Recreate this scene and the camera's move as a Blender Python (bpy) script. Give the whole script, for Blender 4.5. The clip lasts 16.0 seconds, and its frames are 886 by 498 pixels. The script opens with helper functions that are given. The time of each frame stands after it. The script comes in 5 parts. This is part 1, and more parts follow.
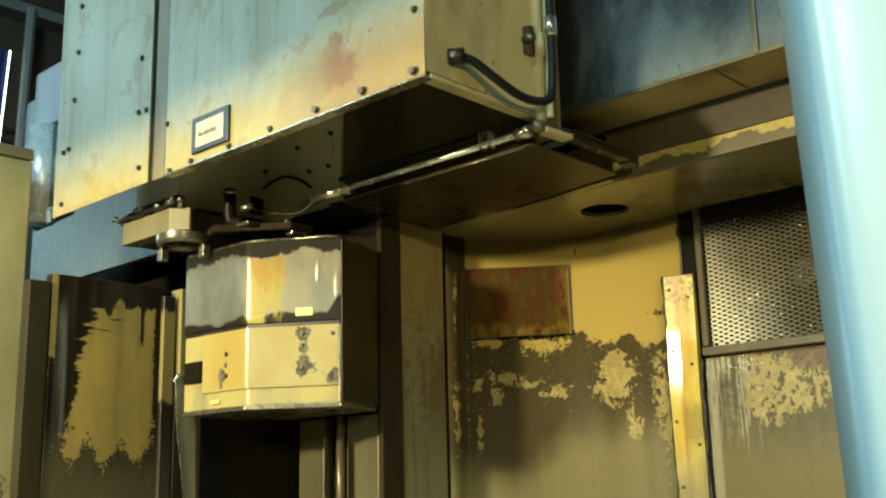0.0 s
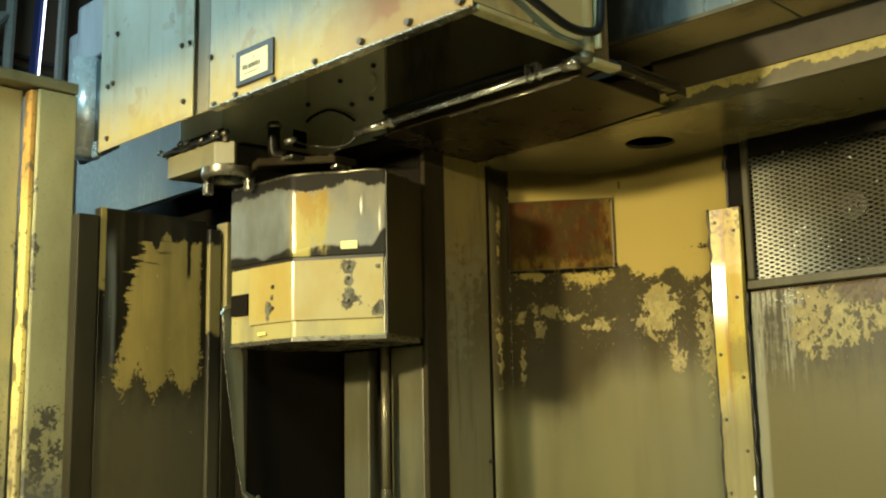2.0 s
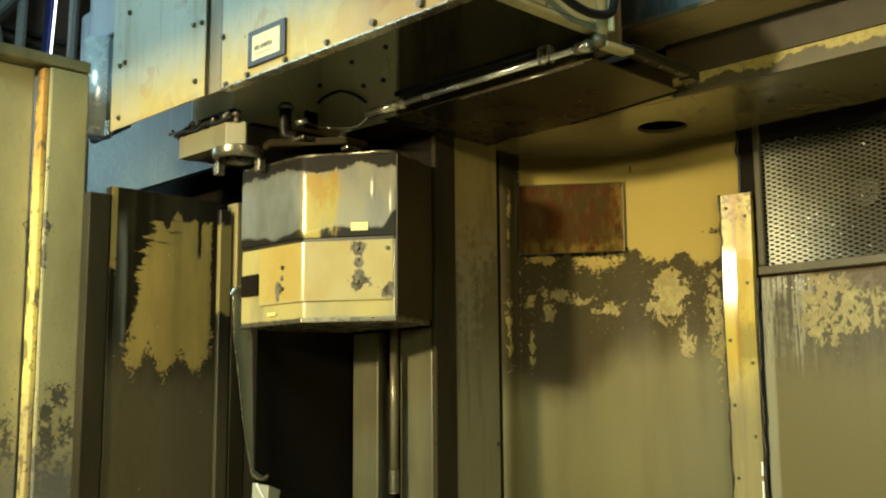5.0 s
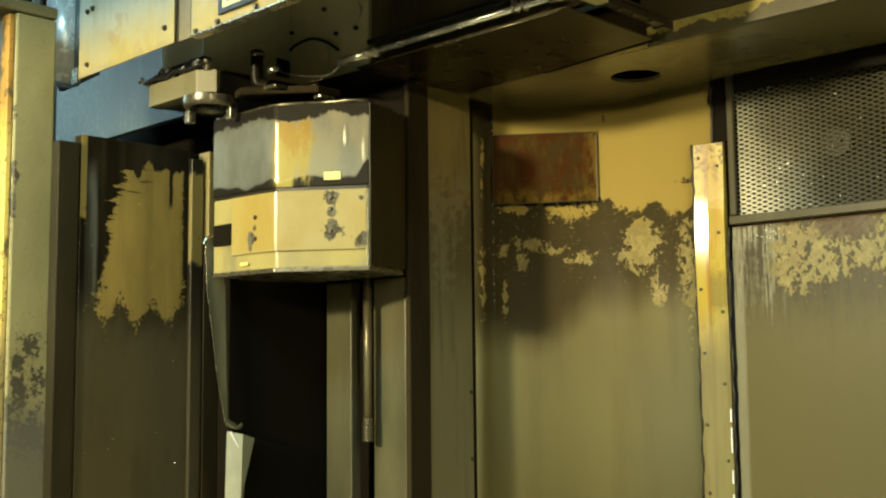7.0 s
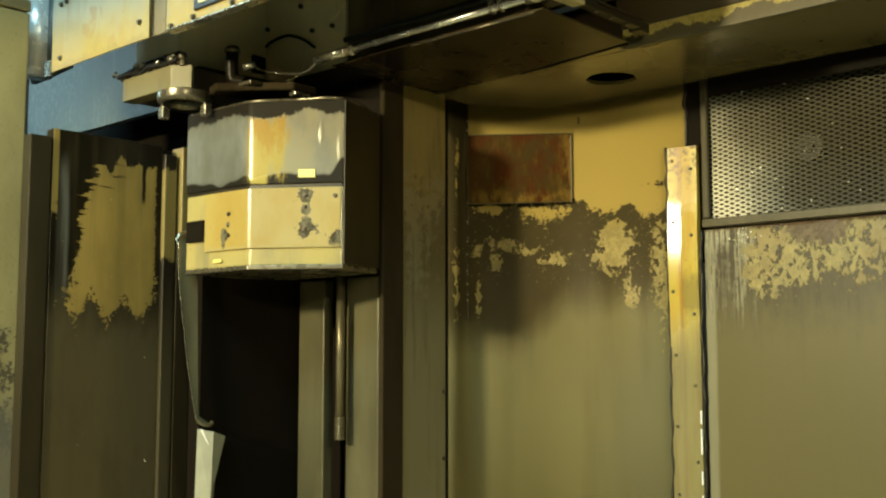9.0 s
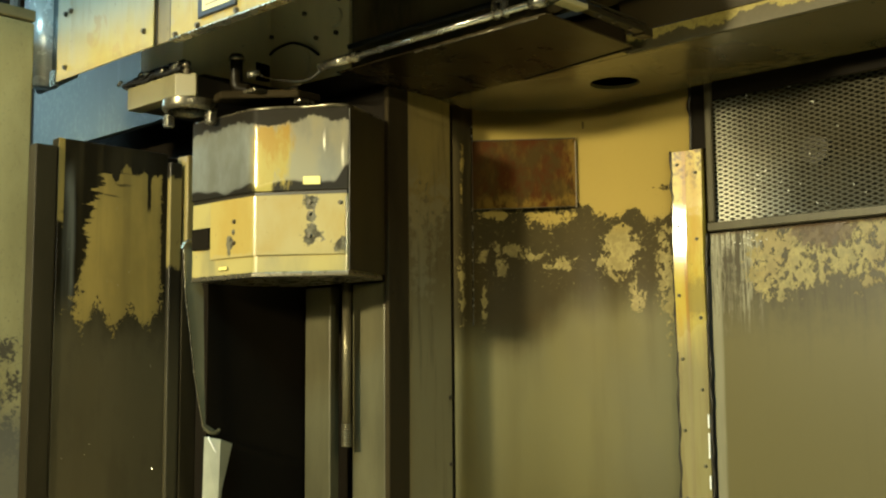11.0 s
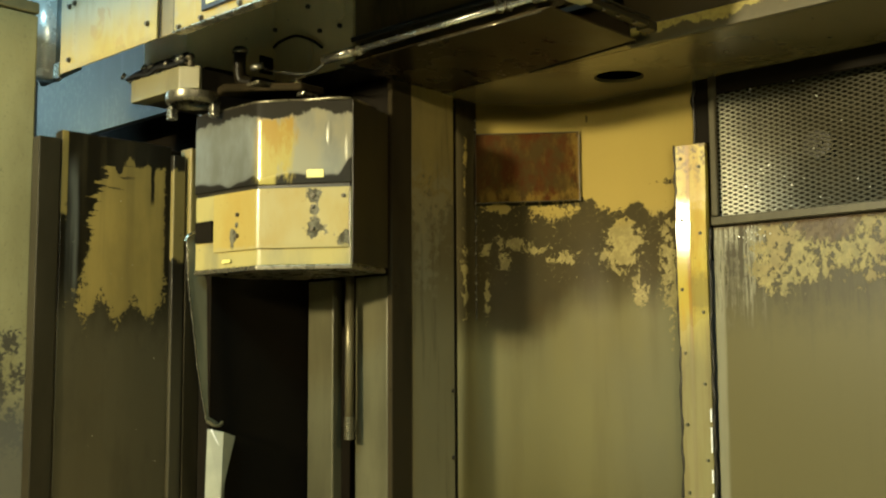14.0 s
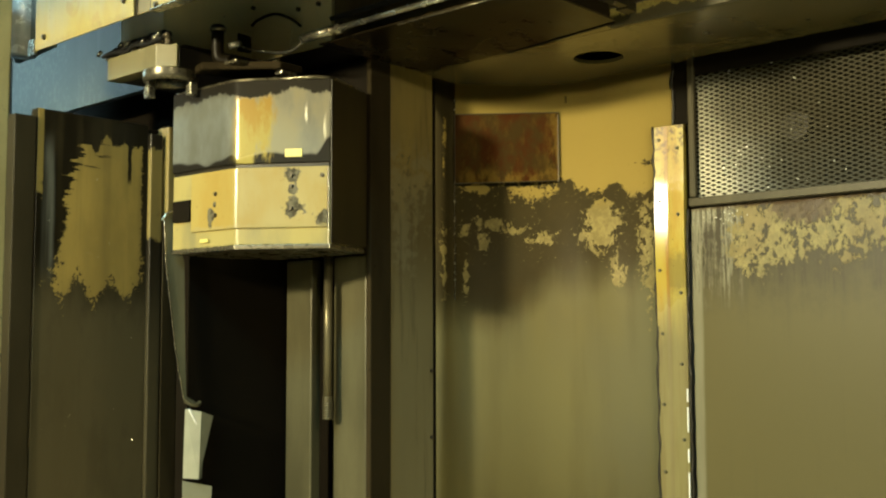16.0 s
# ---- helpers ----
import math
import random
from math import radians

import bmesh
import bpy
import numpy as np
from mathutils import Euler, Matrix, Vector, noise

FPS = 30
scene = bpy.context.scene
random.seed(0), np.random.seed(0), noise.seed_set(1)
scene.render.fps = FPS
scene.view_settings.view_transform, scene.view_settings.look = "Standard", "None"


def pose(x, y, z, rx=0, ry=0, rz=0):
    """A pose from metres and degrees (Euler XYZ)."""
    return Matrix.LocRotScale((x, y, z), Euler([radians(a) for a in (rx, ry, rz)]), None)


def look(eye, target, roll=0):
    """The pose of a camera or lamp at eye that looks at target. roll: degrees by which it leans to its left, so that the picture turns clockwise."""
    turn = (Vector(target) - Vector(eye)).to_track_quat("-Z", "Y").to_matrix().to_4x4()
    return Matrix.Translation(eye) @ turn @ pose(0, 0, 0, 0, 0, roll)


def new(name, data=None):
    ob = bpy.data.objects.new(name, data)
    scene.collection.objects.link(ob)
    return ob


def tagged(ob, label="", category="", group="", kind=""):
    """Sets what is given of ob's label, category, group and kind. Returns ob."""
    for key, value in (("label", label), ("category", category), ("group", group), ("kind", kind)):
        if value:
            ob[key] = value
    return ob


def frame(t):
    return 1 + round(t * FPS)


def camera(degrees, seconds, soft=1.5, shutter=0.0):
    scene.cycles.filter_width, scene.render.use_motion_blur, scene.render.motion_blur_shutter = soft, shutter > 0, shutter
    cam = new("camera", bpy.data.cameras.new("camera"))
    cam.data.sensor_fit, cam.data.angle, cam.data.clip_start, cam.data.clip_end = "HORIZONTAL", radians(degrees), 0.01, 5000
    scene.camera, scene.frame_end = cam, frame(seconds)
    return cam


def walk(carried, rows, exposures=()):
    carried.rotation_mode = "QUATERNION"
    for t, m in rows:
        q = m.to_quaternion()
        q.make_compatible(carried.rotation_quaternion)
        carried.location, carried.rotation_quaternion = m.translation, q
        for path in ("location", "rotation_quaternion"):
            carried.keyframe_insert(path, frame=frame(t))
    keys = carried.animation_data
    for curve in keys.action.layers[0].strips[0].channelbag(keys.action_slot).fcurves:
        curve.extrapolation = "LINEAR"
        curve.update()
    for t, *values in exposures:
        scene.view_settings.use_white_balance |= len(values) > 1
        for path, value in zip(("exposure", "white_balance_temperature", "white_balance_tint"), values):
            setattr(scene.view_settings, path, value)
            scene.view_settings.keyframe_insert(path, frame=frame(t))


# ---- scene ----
# camera path: seconds, place, Euler turn
FOV = 44.85
PATH = [
    (0.0, 0.0213, 0.0196, 1.5993, 102.937, 1.412, 43.115),
    (0.5, 0.0228, 0.0210, 1.5992, 101.660, 1.225, 42.971),
    (1.0, 0.0158, 0.0146, 1.5995, 100.186, 1.440, 44.437),
    (1.5, 0.0000, 0.0000, 1.6000, 99.249, 0.810, 44.103),
    (2.0, 0.0000, 0.0000, 1.6000, 99.417, 1.107, 44.924),
    (2.5, 0.0000, 0.0000, 1.6000, 99.576, 0.568, 45.274),
    (3.0, 0.0000, 0.0000, 1.6000, 98.935, 1.205, 45.730),
    (3.5, 0.0000, 0.0000, 1.6000, 98.837, 0.327, 45.721),
    (6.0, 0.0000, 0.0000, 1.6000, 98.100, 0.562, 45.028),
    (6.5, 0.0000, 0.0000, 1.6000, 97.465, 0.532, 44.654),
    (7.0, 0.0000, 0.0000, 1.6000, 95.786, 0.601, 43.950),
    (7.5, 0.0000, 0.0000, 1.6000, 95.339, 0.135, 43.095),
    (8.0, 0.0000, 0.0000, 1.6000, 95.467, -0.125, 42.751),
    (8.5, 0.0000, 0.0000, 1.6000, 95.534, -0.247, 42.641),
    (9.0, 0.0000, 0.0000, 1.6000, 95.746, 0.036, 42.497),
    (11.5, 0.0000, 0.0000, 1.6000, 96.078, 0.504, 42.848),
    (12.0, 0.0000, 0.0000, 1.6000, 95.944, 0.540, 42.797),
    (12.5, 0.0000, 0.0000, 1.6000, 95.956, 0.195, 43.065),
    (13.0, 0.0000, 0.0000, 1.6000, 95.760, 0.578, 43.797),
    (13.5, 0.0000, 0.0000, 1.6000, 95.631, 0.253, 43.525),
    (14.0, 0.0000, 0.0000, 1.6000, 95.710, 0.296, 42.979),
    (14.5, 0.0000, 0.0000, 1.6000, 95.420, 0.634, 42.789),
    (15.0, 0.0000, 0.0000, 1.6000, 95.234, 1.044, 42.476),
    (15.5, 0.0000, 0.0000, 1.6000, 94.800, 0.644, 42.159),
    (16.0, 0.0000, 0.0000, 1.6000, 94.647, 0.218, 41.837),
]
cam = camera(FOV, 16.0, soft=2.2)
walk(cam, [(t, pose(x, y, z, rx, ry, rz)) for t, x, y, z, rx, ry, rz in PATH], exposures=[(0.0, 0.20), (1.0, 0.08), (3.5, 0.10), (7.0, 0.0), (16.0, -0.03)])

# ---------------------------------------------------------------- world and lights
world = bpy.data.worlds.new("hall_air")
scene.world = world
world.use_nodes = True
world.node_tree.nodes["Background"].inputs[0].default_value = (0.45, 0.50, 0.45, 1)
world.node_tree.nodes["Background"].inputs[1].default_value = 0.008


def lamp(name, kind, m, energy, colour, **kw):
    data = bpy.data.lights.new(name, kind)
    data.energy, data.color = energy, colour
    if kind == "AREA":
        data.shape, data.size, data.size_y = "RECTANGLE", kw["size"], kw["size_y"]
        data.spread = radians(kw.get("spread", 180))
    if kind == "SPOT":
        data.spot_size, data.spot_blend, data.shadow_soft_size = radians(kw["cone"]), kw["blend"], kw["soft"]
    ob = new(name, data)
    ob.matrix_world = m
    return ob


# warm lamp of the machine hall, in front of the side wall: the main light
lamp("hall_lamp", "SPOT", look((-2.42, -2.2, 2.86), (-2.05, 2.7, 1.90)), 1420, (1.0, 0.88, 0.51), cone=60, blend=0.5, soft=0.12)
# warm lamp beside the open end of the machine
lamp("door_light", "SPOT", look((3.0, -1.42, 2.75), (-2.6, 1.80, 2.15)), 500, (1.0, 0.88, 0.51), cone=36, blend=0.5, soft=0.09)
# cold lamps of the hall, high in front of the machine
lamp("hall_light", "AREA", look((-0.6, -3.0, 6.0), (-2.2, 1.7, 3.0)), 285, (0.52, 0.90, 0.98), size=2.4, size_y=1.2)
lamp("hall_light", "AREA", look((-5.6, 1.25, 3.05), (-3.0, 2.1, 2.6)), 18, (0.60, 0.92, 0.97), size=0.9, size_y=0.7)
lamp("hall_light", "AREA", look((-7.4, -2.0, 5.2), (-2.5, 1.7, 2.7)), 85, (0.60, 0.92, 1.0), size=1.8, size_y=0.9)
# unseen cold spot added only to brighten the near door edge
lamp("door_edge_fill", "SPOT", look((1.0, -1.0, 3.4), (-0.06, 0.24, 1.72)), 82, (0.62, 0.92, 1.0), cone=26, blend=0.8, soft=0.08)


# ---------------------------------------------------------------- material kit
class Mat:
    """A node material written as arithmetic: every method returns a socket."""

    def __init__(self, name):
        self.m = bpy.data.materials.new(name)
        self.m.use_nodes = True
        self.t = self.m.node_tree
        self.bsdf = self.t.nodes["Principled BSDF"]
        self.geo = self.t.nodes.new("ShaderNodeNewGeometry").outputs["Position"]
        s = self.t.nodes.new("ShaderNodeSeparateXYZ")
        self.t.links.new(self.geo, s.inputs[0])
        self.x, self.y, self.z = s.outputs

    def put(self, sock, v):
        if isinstance(v, (int, float)):
            sock.default_value = v
        elif isinstance(v, tuple):
            sock.default_value = (*v, 1) if len(v) == 3 and sock.type == "RGBA" else v
        else:
            self.t.links.new(v, sock)

    def op(self, kind, a, b=0.0, c=0.0):
        n = self.t.nodes.new("ShaderNodeMath")
        n.operation = kind
        for i, v in enumerate((a, b, c)):
            self.put(n.inputs[i], v)
        return n.outputs[0]

    def add(self, a, b): return self.op("ADD", a, b)
    def sub(self, a, b): return self.op("SUBTRACT", a, b)
    def mul(self, a, b): return self.op("MULTIPLY", a, b)
    def low(self, a, b): return self.op("MINIMUM", a, b)
    def high(self, a, b): return self.op("MAXIMUM", a, b)

    def step(self, v, e0, e1):
        """0 at e0, 1 at e1, smooth between."""
        n = self.t.nodes.new("ShaderNodeMapRange")
        n.interpolation_type = "SMOOTHSTEP"
        flip = e0 > e1
        self.put(n.inputs[0], v)
        n.inputs[1].default_value, n.inputs[2].default_value = min(e0, e1), max(e0, e1)
        n.inputs[3].default_value, n.inputs[4].default_value = (1, 0) if flip else (0, 1)
        return n.outputs[0]

    def noise(self, scale, detail=4.0, rough=0.55, stretch=(1, 1, 1), warp=0.0, off=0.0):
        mp = self.t.nodes.new("ShaderNodeMapping")
        self.t.links.new(self.geo, mp.inputs[0])
        mp.inputs["Scale"].default_value = stretch
        mp.inputs["Location"].default_value = (off, off * 0.7, -off)
        n = self.t.nodes.new("ShaderNodeTexNoise")
        self.t.links.new(mp.outputs[0], n.inputs["Vector"])
        n.inputs["Scale"].default_value, n.inputs["Detail"].default_value = scale, detail
        n.inputs["Roughness"].default_value, n.inputs["Distortion"].default_value = rough, warp
        return n.outputs[0]

    def mix(self, f, a, b):
        n = self.t.nodes.new("ShaderNodeMix")
        n.data_type = "RGBA"
        self.put(n.inputs[0], f)
        self.put(n.inputs[6], a)
        self.put(n.inputs[7], b)
        return n.outputs[2]

    def mixf(self, f, a, b):
        n = self.t.nodes.new("ShaderNodeMix")
        self.put(n.inputs[0], f)
        self.put(n.inputs[2], a)
        self.put(n.inputs[3], b)
        return n.outputs[0]

    def near(self, axis, v, half, soft):
        """1 within half of v along an axis."""
        d = self.op("ABSOLUTE", self.sub(axis, v))
        return self.step(d, half + soft, half)

    def done(self, colour, rough=0.5, metal=0.0, bump=None, strength=0.2, dist=0.002, spec=0.5):
        self.put(self.bsdf.inputs["Base Color"], colour)
        self.put(self.bsdf.inputs["Roughness"], rough)
        self.put(self.bsdf.inputs["Metallic"], metal)
        self.put(self.bsdf.inputs["Specular IOR Level"], spec)
        if bump is not None:
            b = self.t.nodes.new("ShaderNodeBump")
            b.inputs["Strength"].default_value, b.inputs["Distance"].default_value = strength, dist
            self.t.links.new(bump, b.inputs["Height"])
            self.t.links.new(b.outputs[0], self.bsdf.inputs["Normal"])
        return self.m


OCHRE, GRIME = (0.345, 0.257, 0.070), (0.055, 0.045, 0.022)


def worn_paint(name, base, dirt=GRIME, amount=0.35, scale=6.0, rough=0.38, stretch=(1, 1, 0.3), off=0.0):
    """Old machine paint: two scales of colour, vertical oil runs, chips."""
    k = Mat(name)
    a = k.noise(scale, 5, 0.6, stretch, off=off)
    b = k.noise(scale * 9, 4, 0.6, off=off + 3)
    c = k.mix(k.mul(k.step(a, 0.45, 0.75), amount), base, dirt)
    c = k.mix(k.mul(k.step(b, 0.68, 0.74), 0.8), c, dirt)
    c = k.mix(k.mul(k.step(k.noise(scale * 0.5, 3, 0.5, off=off + 9), 0.5, 0.8), 0.3), c, tuple(v * 0.75 for v in base))
    return k.done(c, k.mixf(a, rough * 0.7, rough * 1.5), 0.0, b, 0.15, 0.002)


def oily_steel(name, base, rough=0.35, metal=0.6, off=0.0, scale=5.0, spec=0.5):
    k = Mat(name)
    a = k.noise(scale, 5, 0.6, (1, 1, 0.25), off=off)
    b = k.noise(scale * 12, 3, 0.6, off=off + 2)
    c = k.mix(k.step(a, 0.35, 0.7), tuple(v * 0.55 for v in base), base)
    c = k.mix(k.mul(k.step(b, 0.6, 0.8), 0.35), c, tuple(v * 0.4 for v in base))
    return k.done(c, k.mixf(a, rough * 0.7, rough * 1.5), metal, b, 0.12, 0.0015, spec)


def wall_material():
    """Corner wall: ochre paint above, worn ragged to dark metal with islands of paint, smooth olive steel below."""
    k = Mat("peeled_wall_paint")
    u = k.add(k.x, k.y)          # runs along the wall round the corner
    big = k.noise(5.5, 6, 0.62)
    mid = k.noise(22, 8, 0.72, off=2)
    fine = k.noise(75, 5, 0.7, off=4)
    runs = k.noise(9, 4, 0.55, (1, 1, 0.12), off=7)
    rag = k.add(k.mul(k.sub(mid, 0.5), 0.26), k.mul(k.sub(fine, 0.5), 0.16))

    def blob(at, z, ru, rz):
        du, dz = k.mul(k.sub(u, at), 1 / ru), k.mul(k.sub(k.z, z), 1 / rz)
        return k.mul(k.sub(1.0, k.op("SQRT", k.add(k.mul(du, du), k.mul(dz, dz)))), max(min(ru, rz), 0.035))

    # upper paint: its lower edge falls towards the post
    line = k.sub(2.118, k.add(k.mul(k.step(u, 0.84, 0.96), 0.055), k.mul(k.step(u, 0.98, 1.14), 0.015)))
    paint = k.sub(k.sub(k.z, line), k.mul(k.high(k.add(blob(1.058, 2.055, 0.045, 0.05), k.mul(rag, 0.5)), 0.0), 5.0))
    paint = k.sub(paint, k.mul(k.high(k.add(k.mul(blob(1.185, 2.148, 0.055, 0.014), 0.8), k.mul(k.sub(fine, 0.52), 0.20)), 0.0), 6.0))
    paint = k.add(paint, k.mul(rag, 0.8))
    paint = k.sub(paint, k.mul(k.step(u, 0.345, 0.335), 0.6))
    spots = blob(1.008, 1.955, 0.075, 0.075)
    for at, z, ru, rz in ((1.068, 1.80, 0.026, 0.038), (1.178, 1.90, 0.026, 0.10), (1.190, 1.78, 0.02, 0.07), (0.52, 1.975, 0.07, 0.018), (0.47, 1.925, 0.025, 0.03),
                          (0.61, 1.95, 0.04, 0.012), (0.745, 1.925, 0.05, 0.022), (0.70, 2.085, 0.09, 0.028), (0.45, 2.095, 0.06, 0.012), (0.277, 1.85, 0.012, 0.08),
                          (0.385, 1.955, 0.02, 0.022), (0.388, 1.80, 0.010, 0.05), (0.285, 2.26, 0.008, 0.05), (0.28, 2.16, 0.006, 0.03)):
        spots = k.high(spots, blob(at, z, ru, rz))
    spots = k.add(spots, k.add(k.mul(rag, 0.9), k.mul(k.sub(k.noise(38, 6, 0.7, off=44), 0.5), 0.13)))
    specks = k.mul(k.step(k.noise(95, 4, 0.7, off=31), 0.64, 0.66), k.near(k.z, 1.97, 0.10, 0.05))
    mask = k.high(k.step(k.high(paint, spots), 0.0, 0.004), k.mul(specks, 0.55))
    # dark zone reaches lower on the left: the housing's shadow painted in
    lower = k.step(k.sub(k.add(k.z, k.mul(k.sub(runs, 0.5), 0.16)), k.mul(k.step(u, 0.50, 0.95), 0.13)), 1.76, 1.58)
    bare = k.mix(lower, (0.050, 0.040, 0.0185), k.mix(k.step(k.noise(2.6, 3, 0.5, (1, 1, 0.5), off=66), 0.35, 0.65), (0.150, 0.138, 0.078), (0.172, 0.153, 0.072)))
    bare = k.mix(k.mul(k.step(runs, 0.45, 0.75), 0.25), bare, (0.06, 0.05, 0.022))
    bare = k.mix(k.mul(k.step(big, 0.42, 0.62), k.mul(k.sub(1.0, lower), 0.55)), bare, (0.064, 0.049, 0.021))
    islands = k.step(k.z, 2.08, 2.0)
    paintc = k.mix(k.mul(k.step(runs, 0.5, 0.8), 0.35), OCHRE, (0.35, 0.25, 0.08))
    paintc = k.mix(k.mul(k.step(fine, 0.55, 0.7), 0.3), paintc, (0.30, 0.22, 0.07))
    paintc = k.mix(islands, paintc, k.mix(k.step(mid, 0.4, 0.62), (0.34, 0.28, 0.112), (0.22, 0.18, 0.07)))
    c = k.mix(mask, bare, paintc)
    tick = k.mul(k.near(k.add(u, k.mul(k.sub(fine, 0.5), 0.012)), 0.868, 0.003, 0.003), k.near(k.z, 2.395, 0.010, 0.004))
    c = k.mix(k.mul(tick, 0.8), c, (0.05, 0.035, 0.015))
    h = k.add(k.mul(mask, 1.0), k.mul(fine, 0.15))
    return k.done(c, k.mixf(mask, k.mixf(lower, 0.5, 0.46), 0.5), 0.0, h, 0.4, 0.0025, k.mixf(mask, 0.09, 0.25))


def right_material():
    """Panel under the vent: crumbling yellow-olive paint over streaked wet steel, olive below."""
    k = Mat("peeled_panel_paint")
    big = k.noise(9, 3, 0.55, off=13)
    mid = k.noise(30, 8, 0.74, (1, 1, 0.8), off=3)
    fine = k.noise(85, 5, 0.7, (1, 1, 0.6), off=5)
    runs = k.noise(30, 5, 0.65, (1, 1, 0.06), off=11)
    hair = k.noise(85, 4, 0.65, (1, 1, 0.05), off=21)
    ragged = k.add(k.z, k.add(k.mul(k.sub(mid, 0.5), 0.16), k.mul(k.sub(runs, 0.5), 0.12)))

    def blob(x, z, rx, rz):
        dx, dz = k.mul(k.sub(k.x, x), 1 / rx), k.mul(k.sub(k.z, z), 1 / rz)
        return k.sub(1.0, k.op("SQRT", k.add(k.mul(dx, dx), k.mul(dz, dz))))

    # larger remains of paint, crumbling all round
    m = blob(-1.365, 1.905, 0.105, 0.105)
    for x, z, rx, rz in ((-1.30, 1.90, 0.055, 0.09), (-1.42, 1.83, 0.05, 0.05), (-1.145, 1.915, 0.085, 0.10), (-1.215, 1.880, 0.045, 0.04), (-0.95, 1.91, 0.12, 0.09), (-0.72, 1.89, 0.14, 0.08)):
        m = k.high(m, blob(x, z, rx, rz))
    crumb = k.noise(52, 7, 0.78, (1, 1, 0.75), off=23)
    f = k.add(k.mul(k.sub(mid, 0.5), 3.4), k.add(k.mul(k.sub(crumb, 0.5), 2.6), k.add(k.mul(k.sub(fine, 0.5), 1.8), k.mul(k.sub(runs, 0.5), 0.8))))
    patch = k.step(k.add(k.op("MINIMUM", m, 0.22), k.mul(f, 0.95)), 0.02, 0.10)
    patch = k.mul(patch, k.step(m, -1.1, -0.5))
    patch = k.mul(patch, k.step(k.add(k.z, k.mul(k.sub(crumb, 0.5), 0.05)), 1.985, 1.972))
    bare = k.mix(k.step(ragged, 1.86, 1.62), (0.044, 0.035, 0.016), (0.100, 0.083, 0.031))
    # wet bare streaks, whitened for the lamp's glare beside the post
    pale = k.mul(k.step(k.add(k.mul(hair, 0.45), k.add(k.mul(runs, 0.25), k.mul(mid, 0.3))), 0.46, 0.55), k.mul(k.near(k.x, -1.535, 0.070, 0.03), k.step(ragged, 1.66, 1.84)))
    bare = k.mix(k.mul(pale, 0.9), bare, k.mix(k.step(mid, 0.4, 0.6), (0.47, 0.45, 0.34), (0.24, 0.225, 0.145)))
    strip = k.near(k.add(k.x, k.mul(k.sub(runs, 0.5), 0.012)), -1.594, 0.010, 0.012)
    bare = k.mix(k.mul(strip, 0.45), bare, (0.30, 0.285, 0.20))
    drip = k.mul(k.step(hair, 0.50, 0.60), k.mul(k.step(ragged, 1.70, 1.80), k.step(ragged, 1.95, 1.88)))
    bare = k.mix(k.mul(drip, 0.8), bare, (0.040, 0.031, 0.014))
    c = k.mix(patch, bare, k.mix(k.step(mid, 0.38, 0.66), (0.305, 0.242, 0.084), (0.175, 0.142, 0.056)))
    c = k.mix(k.mul(k.step(runs, 0.52, 0.75), 0.2), c, (0.07, 0.055, 0.025))
    c = k.mix(k.mul(k.mul(patch, k.step(big, 0.45, 0.62)), 0.5), c, (0.20, 0.135, 0.045))
    rust = k.mul(k.step(k.add(blob(-1.255, 1.980, 0.095, 0.065), k.mul(k.sub(crumb, 0.5), 2.2)), -0.05, 0.15), 0.85)
    c = k.mix(k.high(rust, k.mul(k.step(k.add(k.z, k.mul(k.sub(crumb, 0.5), 0.05)), 1.972, 1.984), 0.6)), c, (0.072, 0.043, 0.022))
    return k.done(c, k.mixf(patch, k.mixf(pale, 0.42, 0.26), 0.5), k.mul(pale, 0.3), k.add(patch, k.mul(fine, 0.25)), 0.4, 0.0025, k.mixf(patch, 0.25, 0.35))


